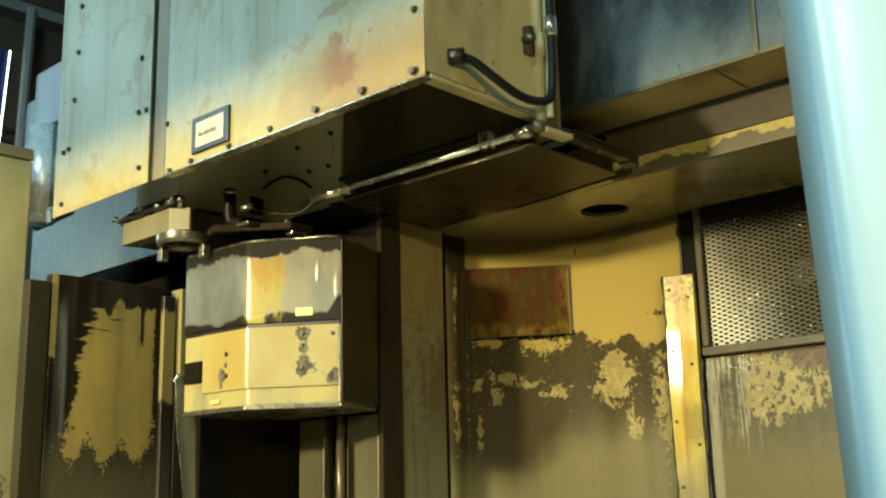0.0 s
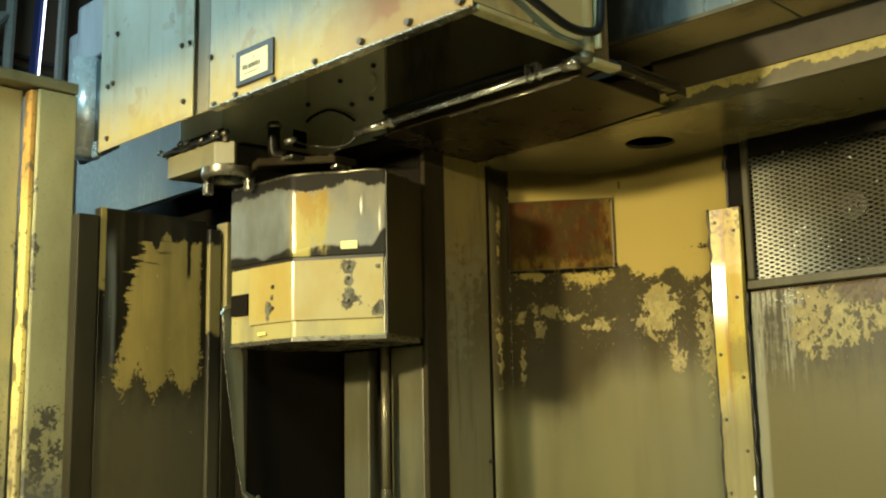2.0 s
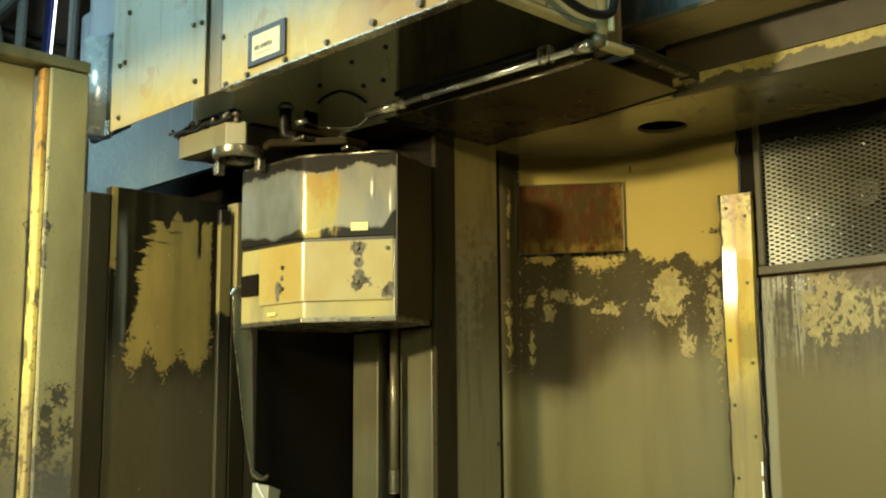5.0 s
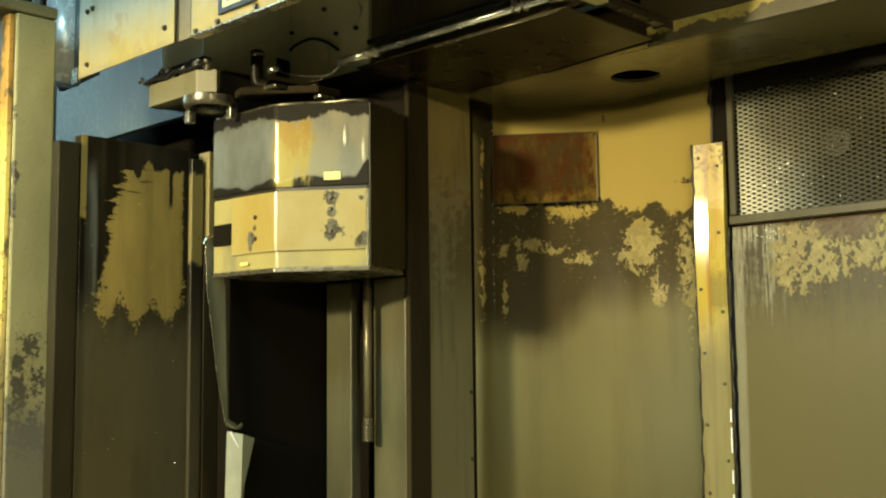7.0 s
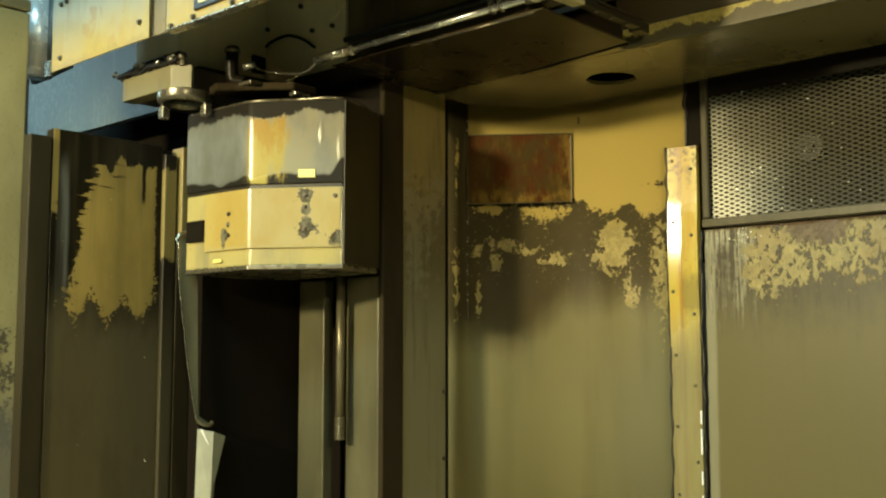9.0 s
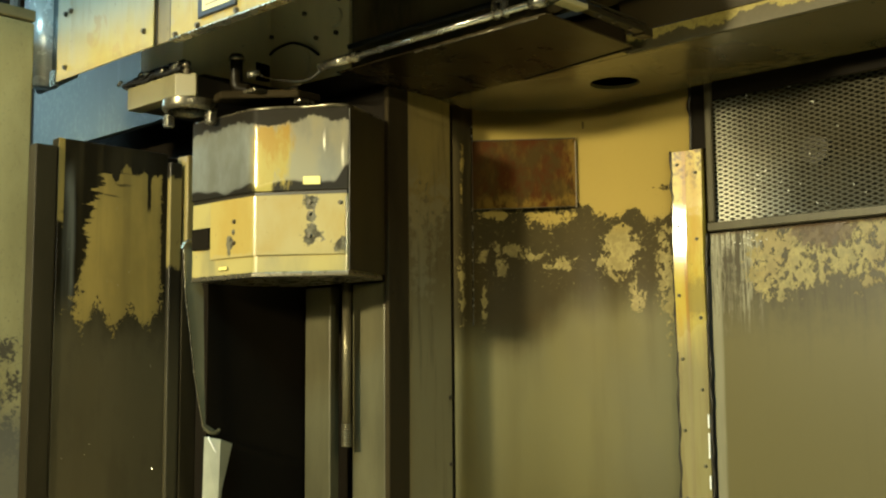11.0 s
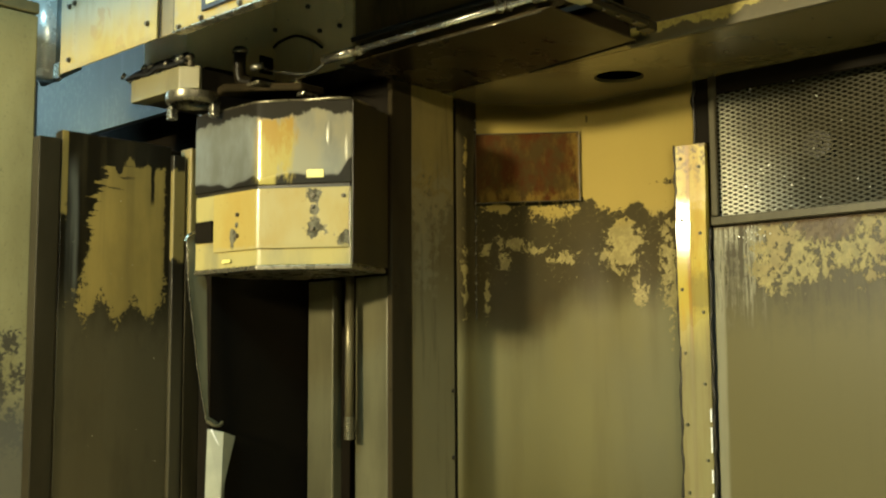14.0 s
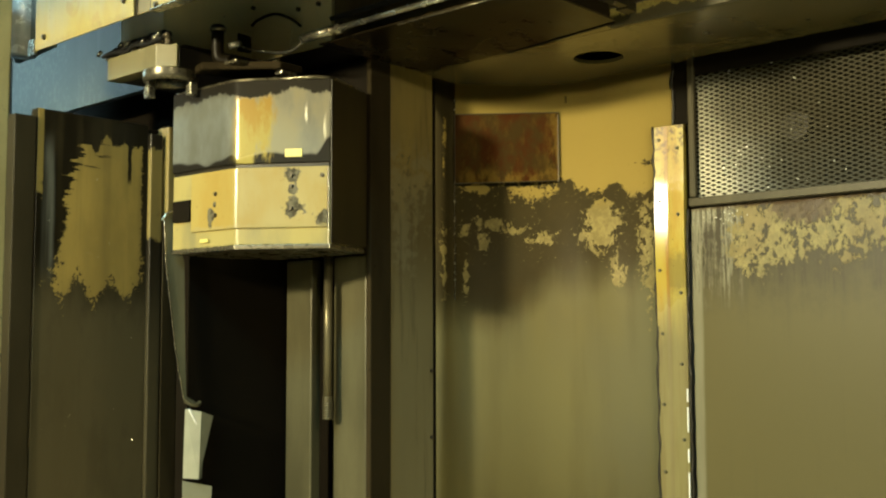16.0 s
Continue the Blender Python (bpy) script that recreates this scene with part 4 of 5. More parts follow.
def swarf():
    """Pale metal chips caught on the mesh and stuck to oily walls."""
    rnd = random.Random(11)
    verts, faces = [], []

    def chip(p, n, s):
        u = Vector((rnd.uniform(-1, 1), 0.1, rnd.uniform(-1, 1))).normalized()
        w = n.cross(u).normalized()
        i = len(verts)
        for q in (u * s, w * s * 0.4 + n * s * 0.5, -u * s * 0.8, -w * s * 0.4):
            verts.append(tuple(Vector(p) + n * 0.003 + q))
        faces.extend([(i, i + 1, i + 2), (i, i + 2, i + 3)])

    for _ in range(30):
        x = rnd.uniform(-1.50, -0.95)
        chip((x, 2.934 + 0.105 * (x + 1.606), rnd.uniform(2.02, 2.40)), Vector((0, -1, 0)), rnd.uniform(0.0015, 0.005))
    for _ in range(14):
        chip((rnd.gauss(-1.46, 0.03), 2.935, rnd.uniform(1.93, 1.98)), Vector((0, -1, 0)), rnd.uniform(0.0015, 0.004))
    for _ in range(14):
        chip((-2.897, rnd.uniform(1.52, 1.85), rnd.uniform(1.2, 2.24)), Vector((1, 0, 0)), rnd.uniform(0.0015, 0.003))
    me = bpy.data.meshes.new("swarf")
    me.from_pydata(verts, [], faces)
    me.materials.append(plain("bright_swarf", (0.72, 0.70, 0.60), 0.3, 0.3))
    tagged(new("metal_swarf", me), "tiny bright metal chips stuck on mesh and walls", "swarf", kind="stuff")


swarf()


def fan_disc():
    """A dim round thing seen through the mesh."""
    f = thing("vent_fan", "dusty round fan hub behind the mesh vent", "fan", (-1.297, 3.01, 2.20))
    part("hub", rod((-1.310, 3.068, 2.215), (-1.310, 3.020, 2.215), 0.043, 28), OILED, f, smooth=False)
    part("hub_cap", rod((-1.310, 3.019, 2.215), (-1.310, 3.012, 2.215), 0.018, 20), OILED, f)


fan_disc()

# rusty plate on the corner
nrm = Vector((0.25, -0.24, 0)).normalized()
along = Vector((0.24, 0.25, 0)).normalized()
def warning_plate():
    p = thing("wall_plate", "rusted red warning plate on the corner wall, unreadable", "sign", (-2.22, 2.83, 2.115))
    mid = Vector((-2.2115, 2.7935, 0))
    a, b = mid - along * 0.178, mid + along * 0.178
    part("plate", quad_wall([(a.x, a.y, 2.106), (b.x, b.y, 2.118), (b.x, b.y, 2.351), (a.x, a.y, 2.339)], -nrm * 0.004), SIGN, p)
    for s in (-0.175, 0.175):
        q = mid + along * s
        part("edge_strip", rod((q.x, q.y, 2.115), (q.x, q.y, 2.342), 0.0022, 8), BOLT, p)
    for z0, z1 in ((2.106, 2.118), (2.339, 2.351)):
        part("edge_strip", rod((a.x, a.y, z0), (b.x, b.y, z1), 0.002, 8), BOLT, p)


warning_plate()

# ---------------------------------------------------------------- machine head cover
def head_cover():
    c = thing("head_cover", "large cream sheet-metal machine head cover, stained and bolted", "machine cover", (-2.3, 1.8, HEAD))
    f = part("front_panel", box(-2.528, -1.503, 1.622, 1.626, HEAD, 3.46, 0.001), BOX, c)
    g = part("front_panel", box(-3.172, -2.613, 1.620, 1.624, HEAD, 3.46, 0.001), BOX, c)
    part("seam_strip", box(-2.613, -2.528, 1.630, 1.634, HEAD + 0.003, 3.46, 0.001), worn_paint("brown_seam_paint", (0.185, 0.142, 0.055), amount=0.7, scale=4, off=12), c, "brown recessed seam strip")
    part("seam_lip", box(-2.541, -2.527, 1.6275, 1.632, HEAD + 0.003, 3.46, 0.001), DARK, c)
    part("seam_lip", box(-2.6135, -2.604, 1.6275, 1.632, HEAD + 0.003, 3.46, 0.001), DARK, c)
    part("side_panel", box(-1.507, -1.503, 1.628, 2.03, HEAD + 0.012, 3.46, 0.001), worn_paint("ochre_side_paint", (0.42, 0.345, 0.155), amount=0.8, scale=4, off=16), c)
    part("bottom_lip", box(-2.52, -1.503, 1.6120, 1.645, HEAD - 0.006, HEAD - 0.0005, 0.0015), BARE, c)
    part("side_lip", box(-1.535, -1.5015, 1.640, 2.03, HEAD - 0.002, HEAD + 0.010, 0.002), CREAMY, c)
    bolts(f, [(x, 1.6215, z) for x, z in ((-2.54 + 0.02, 2.652), (-2.394, 2.511), (-2.221, 2.512), (-2.046, 2.515), (-1.871, 2.52), (-1.698, 2.52), (-1.53, 2.52), (-1.53, 2.665), (-1.53, 2.86), (-2.50, 2.508))])
    bolts(g, [(x, 1.6195, z) for x, z in ((-3.113, 2.535), (-3.066, 2.875), (-2.668, 2.899), (-2.674, 2.728), (-2.632, 2.725), (-2.659, 2.553), (-3.117, 2.709), (-3.085, 2.713), (-3.048, 3.198), (-3.057, 3.038))])
    # shiny hex bolts on the lower edge
    for x in (-1.70, -1.865, -1.535):
        part("hex_bolt", rod((x, 1.6205, 2.517), (x, 1.609, 2.517), 0.0095, 6), BOLT, c, "worn hex bolt")


head_cover()


def name_plate():
    p = thing("name_plate", "small yellow plate in a dark frame, on the cream cover", "sign", (-2.30, 1.62, 2.525))
    part("frame", box(-2.387, -2.217, 1.613, 1.6215, 2.526, 2.628, 0.003), FRAMEB, p)
    pl = part("plate", box(-2.362, -2.236, 1.611, 1.6128, 2.540, 2.610, 0.0005), plain("pale_plate", (0.56, 0.51, 0.27), 0.4), p)
    rnd = random.Random(8)
    bars = [(-2.302, -2.298, 2.591, 0.006), (-2.345, -2.270, 2.553, 0.0025), (-2.372, -2.368, 2.575, 0.012)]
    x = -2.350
    for i in range(9):
        w = rnd.uniform(0.005, 0.0085)
        bars.append((x, x + w, 2.566 + rnd.uniform(-0.001, 0.001), 0.013))
        x += w + (0.006 if i == 2 else 0.0028)
    for x0, x1, z, h in bars:
        ob = new("print_bar", mesh_of("print_bar", box(x0, x1, 1.6102, 1.6109, z, z + h, 0), INK))
        under(ob, pl)


name_plate()

# corner post with pipe, valve and hose
def corner_pipe():
    c = thing("corner_pipe", "cream painted corner pipe with a valve", "pipe", (-1.50, 2.045, HEAD))
    part("pipe", rod((-1.500, 2.028, HEAD - 0.01), (-1.500, 2.028, 3.46), 0.015), CREAMY, c, smooth=True)
    part("rail", box(-1.492, -1.474, 2.040, 2.051, HEAD, 3.46, 0.003), CREAMY, c)
    part("valve", rod((-1.497, 1.990, 2.655), (-1.497, 1.990, 2.725), 0.016), BOLT, c, smooth=True)
    part("valve_knob", rod((-1.497, 1.975, 2.69), (-1.470, 1.975, 2.69), 0.012), BOLT, c, smooth=True)
    part("collar", rod((-1.500, 2.028, 2.66), (-1.500, 2.028, 2.72), 0.021), CREAMY, c, smooth=True)
    part("foot", rod((-1.51, 2.028, HEAD - 0.035), (-1.51, 2.028, HEAD - 0.008), 0.022, 12), OLIVE, c, smooth=True)


corner_pipe()


def black_hose():
    h = thing("air_hose", "black rubber hose looping from the cover side", "hose", (-1.47, 1.95, 2.52))
    part("hose", hose([(-1.497, 1.700, 2.563), (-1.470, 1.735, 2.560), (-1.456, 1.80, 2.532), (-1.45, 1.88, 2.508), (-1.45, 1.95, 2.510), (-1.45, 2.005, 2.533), (-1.452, 2.022, 2.60), (-1.452, 2.024, 2.72), (-1.452, 2.024, 3.3)], 0.0108), RUBBER, h, smooth=True)
    part("fitting", rod((-1.503, 1.70, 2.565), (-1.475, 1.725, 2.567), 0.019), DARK, h, "black hose fitting", True)
    part("ferrule", rod((-1.452, 2.024, 2.70), (-1.452, 2.024, 2.75), 0.016), CHROME, h, smooth=True)


black_hose()

# duct behind, with its seam and the open brackets below
def duct():
    d = thing("steel_duct", "blue-grey galvanised steel duct above the door side", "duct", (-0.6, 2.5, 2.59))
    part("front_sheet", box(-1.617, -1.036, 2.257, 2.263, 2.592, 3.64, 0.001), DUCT, d)
    part("front_sheet", box(-1.023, 1.76, 2.257, 2.263, 2.592, 3.64, 0.001), DUCT, d)
    part("seam", box(-1.037, -1.022, 2.248, 2.2565, 2.590, 3.64, 0.002), FRAMEM, d, "dull steel seam strip")
    sheet = worn_paint("brown_oily_sheet", (0.31, 0.232, 0.11), (0.06, 0.045, 0.023), 0.9, 3.5, stretch=(1, 1, 1), off=3)
    sheet.node_tree.nodes["Principled BSDF"].inputs["Specular IOR Level"].default_value = 0.2
    part("bottom_sheet", box(-1.66, 1.76, 2.264, 2.47, 2.592, 2.596, 0), sheet, d, "brown oily underside")
    part("rear_sheet", quad_wall([(-1.60, 2.452, 2.591), (1.6, 2.452, 2.591), (1.6, 2.484, 2.5055), (-1.60, 2.484, 2.5055)], (0, 0.003, 0)), worn_paint("dark_brown_sheet", (0.052, 0.038, 0.017), (0.018, 0.013, 0.007), 0.8, 4, stretch=(1, 1, 1), off=21), d, "dark brown sheet down to the ledge")
    part("edge", box(-1.617, 1.76, 2.251, 2.2565, 2.586, 2.598, 0.001), FRAMEM, d)
    # thin bar drawn for a pale streak across the underside
    part("streak_bar", box(-1.155, -1.149, 2.27, 2.70, 2.5895, 2.5915, 0.0005), FRAMEM, d)


def bracket():
    b = thing("support_bracket", "worn beige steel bracket under the cover", "bracket", (-1.53, 2.25, HEAD - 0.03))
    part("arm", box(-1.514, -1.484, 2.132, 2.398, 2.468, 2.484, 0.002), OILED, b, "oil-dark bracket arm")
    part("arm_lip", box(-1.486, -1.478, 2.132, 2.398, 2.485, 2.491, 0.002), OILED, b)
    part("arm_end", prism([(-1.516, 2.040), (-1.482, 2.030), (-1.476, 2.130), (-1.512, 2.130)], 2.462, 2.476, 0.003), CREAMY, b, "cream painted bracket end")
    for y in (2.20, 2.265, 2.34):
        part("bolt", rod((-1.492, y, 2.4675), (-1.492, y, 2.462), 0.006, 6), BOLT, b)
    part("foot_plate", box(-1.526, -1.488, 2.400, 2.446, 2.464, 2.488, 0.003), OILED, b)


duct()
bracket()

# rod under the cover
def feed_rod():
    r = thing("feed_rod", "long polished steel rod under the head cover", "rod", (-1.95, 2.09, 2.48))
    part("shaft", rod((-2.2158, 1.9999, 2.4604), (-1.5155, 1.9999, 2.4633), 0.0088), CHROME, r, smooth=True)
    part("gland", rod((-2.3309, 1.9999, 2.4594), (-2.2062, 1.9999, 2.4604), 0.0135), BARE, r, smooth=True)
    part("nut", rod((-2.1822, 1.9999, 2.4599), (-2.1649, 1.9999, 2.4599), 0.0165, 6), BARE, r)
    for x in (-1.666, -1.637):
        part("clip", box(x - 0.003, x + 0.003, 1.986, 2.014, 2.450, 2.488, 0.001), BARE, r)
    part("clip", box(-1.669, -1.634, 1.986, 2.014, 2.4885, 2.493, 0.001), BARE, r)
    part("air_line", rod((-2.2110, 2.0028, 2.4949), (-1.6498, 2.0028, 2.4930), 0.0075), RUBBER, r, "black air line above the rod", True)
    part("sleeve", rod((-2.2493, 1.9999, 2.4599), (-2.1870, 1.9999, 2.4604), 0.0125), RING, r, smooth=True)
    part("guide_rod", rod((-1.9472, 1.9999, 2.4240), (-1.5347, 1.9999, 2.4240), 0.0018), RING, r, smooth=True)
    part("guide_block", rod((-1.5539, 1.9999, 2.4633), (-1.5107, 1.9999, 2.4633), 0.016), BARE, r, smooth=True)


feed_rod()


# spindle head inside the cover
def spindle():
    s = thing("spindle_head", "beige spindle head with a steel nose and drive keys", "spindle", (-2.74, 1.82, 2.36))
    k = worn_paint("beige_spindle_paint", (0.162, 0.146, 0.073), amount=0.35, scale=12, off=53)
    blk = [(-2.966, 1.752), (-2.700, 1.752), (-2.650, 1.792), (-2.66, 1.805), (-2.966, 1.805)]
    part("nose_block", prism(blk, 2.394, 2.464, 0.003), k, s)
    # rear of the same block, made near-black
    part("rear_block", prism([(-2.966, 1.807), (-2.662, 1.807), (-2.64, 2.06), (-2.966, 2.06)], 2.397, 2.46, 0.003), DARK, s)
    part("body", prism([(-2.955, 1.79), (-2.72, 1.79), (-2.70, 2.108), (-2.326, 2.108), (-2.326, 2.26), (-2.955, 2.26)], 2.462, 3.3, 0.002), BODY, s, "olive spindle body plate")
    # thin plate added so the body's underside is near-black
    part("body_base", prism([(-2.955, 1.81), (-2.64, 1.81), (-2.62, 2.09), (-2.322, 2.103), (-2.322, 2.28), (-2.955, 2.28)], 2.4605, 2.4615), GLOSSBLACK, s)
    part("nose_ring", lathe([(0.083, 2.394), (0.083, 2.374), (0.079, 2.364), (0.070, 2.361), (0.063, 2.364), (0.061, 2.388)], (-2.735, 1.828), 40), RING, s, "machined nose ring", True)
    part("nose_bore", rod((-2.735, 1.828, 2.3935), (-2.735, 1.828, 2.387), 0.0605, 32), BLACK, s)
    for a in (205, 25):
        x, y = -2.735 + 0.072 * math.cos(radians(a)), 1.828 + 0.072 * math.sin(radians(a))
        part("drive_key", box(x - 0.013, x + 0.013, y - 0.013, y + 0.013, 2.322, 2.3615, 0.003), BARE, s)
    arm = [(-2.66, 1.86), (-2.60, 1.84), (-2.42, 1.99), (-2.42, 2.08), (-2.60, 2.08)]
    part("gripper_arm", prism(arm, 2.385, 2.409, 0.006), MATT_BLACK, s)
    part("gripper_tip", box(-2.455, -2.425, 2.0, 2.06, 2.372, 2.386, 0.004), BARE, s)
    part("elbow", hose([(-2.600, 1.90, 2.53), (-2.600, 1.90, 2.445), (-2.588, 1.905, 2.424), (-2.555, 1.915, 2.416)], 0.019, 14), GLOSSBLACK, s, smooth=True)
    part("elbow_flange", box(-2.606, -2.490, 1.885, 1.935, 2.397, 2.409, 0.004), RING, s)
    part("elbow_collar", rod((-2.600, 1.90, 2.512), (-2.600, 1.90, 2.524), 0.024, 18), RING, s, smooth=True)
    for i in range(7):
        x = -2.93 + 0.043 * i
        part("cap_screw", rod((x, 1.775, 2.46), (x, 1.775, 2.476), 0.011, 10), BOLT, s)
    part("round_hatch", rod((-2.583, 2.109, 2.535), (-2.583, 2.1035, 2.535), 0.078, 40), BODY, s)
    part("arc_cable", hose([(-2.690, 2.096, 2.590), (-2.657, 2.096, 2.602), (-2.58, 2.096, 2.605), (-2.504, 2.096, 2.576), (-2.45, 2.094, 2.541)], 0.0045, 8), RUBBER, s, smooth=True)
    for x, z in ((-2.693, 2.65), (-2.473, 2.60), (-2.381, 2.597), (-2.53, 2.69), (-2.37, 2.70)):
        part("plug", rod((x, 2.110, z), (x, 2.099, z), 0.007, 10), BOLT, s)
    part("boss", rod((-2.385, 2.110, 2.646), (-2.385, 2.098, 2.646), 0.030, 20), BODY, s)
    part("clamp", box(-2.735, -2.70, 2.05, 2.107, 2.50, 2.56, 0.004), RUBBER, s)
    part("coolant_tube", hose([(-2.540, 1.925, 2.466), (-2.570, 1.99, 2.470), (-2.560, 2.04, 2.471), (-2.470, 2.03, 2.449), (-2.385, 2.01, 2.438), (-2.325, 2.000, 2.452)], 0.0032), CHROME, s, smooth=True)
    part("tube_fitting", rod((-2.560, 1.912, 2.462), (-2.530, 1.932, 2.467), 0.0105, 8), BARE, s, smooth=True)
    rnd = random.Random(3)
    for i in range(4):
        pts = [(-2.985 + 0.060 * j + rnd.uniform(-0.015, 0.015), 1.752 + 0.008 * i, 2.473 + 0.009 * i + rnd.uniform(-0.006, 0.010)) for j in range(6)]
        part("cable", hose(pts, 0.0065, 8, 5), RUBBER, s, smooth=True)
    for i in range(11):
        x, z = -2.99 + 0.032 * i, 2.478 + rnd.uniform(-0.004, 0.014)
        d = Vector((rnd.uniform(-1, 1), rnd.uniform(-0.4, 0.4), rnd.uniform(-0.5, 0.5))).normalized() * rnd.uniform(0.010, 0.022)
        p = Vector((x, 1.768 + rnd.uniform(-0.008, 0.01), z))
        part("connector", rod(p - d, p + d, rnd.uniform(0.006, 0.012), 10), (BARE, BOLT, RUBBER)[i % 3], s, smooth=True)
    for x, z in ((-3.02, 2.485), (-2.90, 2.492), (-2.865, 2.488), (-2.78, 2.478), (-2.70, 2.485)):
        part("fitting", rod((x, 1.752, z), (x + 0.022, 1.748, z + 0.006), 0.006, 10), BARE, s, smooth=True)


spindle()

# blue-grey plate behind the spindle, and the side parts beyond the cover
solid("wall_beam", box(-4.30, -2.708, 2.10, 2.13, HEAD - 0.02, 2.98, 0.002), BEAM, "grey-blue steel beam plate behind the spindle", "beam")
def end_guard():
    g = thing("end_guard", "glossy blue-grey guard at the end of the cover", "guard", (-3.5, 1.80, HEAD))
    part("shell", prism(rounded([(-3.18, 1.660), (-3.40, 1.660), (-3.47, 1.70), (-3.47, 1.72), (-3.18, 1.70)], 0.02), HEAD + 0.03, 2.85, 0.004), BLUE, g)
    # pale cylinder added for the bright highlight on the guard
    part("highlight_rod", rod((-3.330, 1.652, HEAD + 0.02), (-3.330, 1.652, 2.86), 0.048, 28), GLOSS, g, "pale blue cylinder added for the guard's highlight", True)
    part("upper_shell", prism(rounded([(-3.18, 1.655), (-3.42, 1.655), (-3.47, 1.68), (-3.47, 1.72), (-3.18, 1.70)], 0.02), 2.862, 3.08, 0.008), LILAC, g)
    part("upper_lobe", prism(rounded([(-3.40, 1.70), (-3.58, 1.70), (-3.62, 1.73), (-3.58, 1.76), (-3.40, 1.75)], 0.02), 2.84, 3.03, 0.012), LILAC, g)
    part("foot_bracket", box(-3.24, -3.20, 1.63, 1.645, HEAD - 0.004, HEAD + 0.05, 0.002), BARE, g)


end_guard()


# ---------------------------------------------------------------- tool changer housing
TUR = [(-2.790, 1.876), (-2.497, 1.889), (-2.2635, 2.0490), (-2.331, 2.252), (-2.72, 2.252), (-2.80, 2.10)]
def inset(pts, d):
    c = Vector((sum(p[0] for p in pts) / len(pts), sum(p[1] for p in pts) / len(pts)))
    return [tuple(Vector(p) + (c - Vector(p)).normalized() * d) for p in pts]


def folded(pts, r=0.014, n=6):
    """The plan with its front fold bent round instead of sharp."""
    a, b, c = Vector(pts[0]), Vector(pts[1]), Vector(pts[2])
    s, e = b + (a - b).normalized() * r, b + (c - b).normalized() * r
    arc = [tuple((1 - i / n) ** 2 * s + 2 * (i / n) * (1 - i / n) * b + (i / n) ** 2 * e) for i in range(n + 1)]
    return [pts[0]] + arc + list(pts[2:])


def turret():
    t = thing("tool_changer_housing", "faceted tool changer housing, stained steel over cream panels", "machine housing", (-2.55, 2.05, 1.85))
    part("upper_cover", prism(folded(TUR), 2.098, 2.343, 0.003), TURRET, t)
    part("joint", prism(inset(TUR, 0.008), 2.088, 2.098), DARK, t)
    part("lower_cover", prism(folded(inset(TUR, 0.004)), 1.862, 2.088, 0.004), worn_paint("yellowed_cream_steel", (0.335, 0.278, 0.105), (0.17, 0.155, 0.09), 0.8, 7, rough=0.2, off=9), t)
    part("bottom_rim", prism([(x, y) for x, y in TUR], 1.850, 1.864, 0.003), RING, t)
    rim = inset(TUR, 0.012)
    part("rim_bead", hose([(*rim[0], 2.345), (*[(p + q) / 2 for p, q in zip(rim[0], rim[1])], 2.345), (*rim[1], 2.345), (*[(p + q) / 2 for p, q in zip(rim[1], rim[2])], 2.346), (*rim[2], 2.344), (*rim[3], 2.344)], 0.005, 8), RING, t, "worn bright rim bead", True)
    # thin plate laid over the right face to make it darker
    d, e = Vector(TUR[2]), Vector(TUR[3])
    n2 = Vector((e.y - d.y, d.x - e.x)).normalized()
    part("side_overlay", prism([tuple(d + n2 * 0.001), tuple(d + n2 * 0.005), tuple(e + n2 * 0.005), tuple(e + n2 * 0.001)], 1.866, 2.338, 0.001), OILED, t, "dark brown plate laid over the housing's right side")
    # folded cream access panel round the front edge
    a, b, c = Vector(TUR[0]), Vector(TUR[1]), Vector(TUR[2])
    p0, p1 = b + (a - b) * 0.66, b + (c - b) * 0.975
    n0, n1 = Vector((b.y - a.y, a.x - b.x)).normalized(), Vector((c.y - b.y, b.x - c.x)).normalized()
    nb = (n0 + n1).normalized()
    o = 0.004
    arc0, arc1 = b + (a - b).normalized() * 0.014, b + (c - b).normalized() * 0.014
    fold = [tuple((1 - i / 6) ** 2 * arc0 + 2 * (i / 6) * (1 - i / 6) * b + (i / 6) ** 2 * arc1 + nb * o) for i in range(7)]
    part("access_panel", prism([tuple(p0 + n0 * o)] + fold + [tuple(p1 + n1 * o), tuple(p1 - n1 * 0.003), tuple(b - nb * 0.010), tuple(p0 - n0 * 0.003)], 1.912, 2.086, 0.0012), PANEL, t, "yellowed cream access panel")
    # rim light strip and slots
    q = b + (a - b) * 0.86
    # proud black block painted as the dark of an open slot
    part("slot_block", box(-2.777, -2.692, q.y - 0.008, q.y + 0.012, 1.946, 2.010, 0.002), BLACK, t, "proud black block standing in for the dark slot")
    e = b + (c - b) * 0.62 + n1 * 0.003
    ang = math.atan2((c - b).y, (c - b).x)
    part("sticker", box(e.x - 0.025, e.x + 0.025, e.y - 0.001, e.y + 0.001, 2.115, 2.138, 0.0003, turn=Matrix.Rotation(ang, 4, "Z")), STICKER, t)
    q2 = b + (a - b) * 0.45 + n0 * 0.003
    part("label_bar", box(q2.x - 0.02, q2.x + 0.02, q2.y - 0.001, q2.y + 0.001, 1.878, 1.888, 0.0003), STICKER, t)
    yaw = math.degrees(ang)
    for u, z in ((0.60, 2.062), (0.60, 2.03), (0.60, 1.966), (0.92, 2.06)):
        s = b + (c - b) * u + n1 * 0.0045
        bolts(t, [(s.x, s.y, z)], yaw, RIVET_MESH, "screw")
    s = b + (a - b) * 0.27 + n0 * 0.0045
    bolts(t, [(s.x, s.y, 2.018), (s.x, s.y, 1.955)], 2, RIVET_MESH, "screw")


turret()

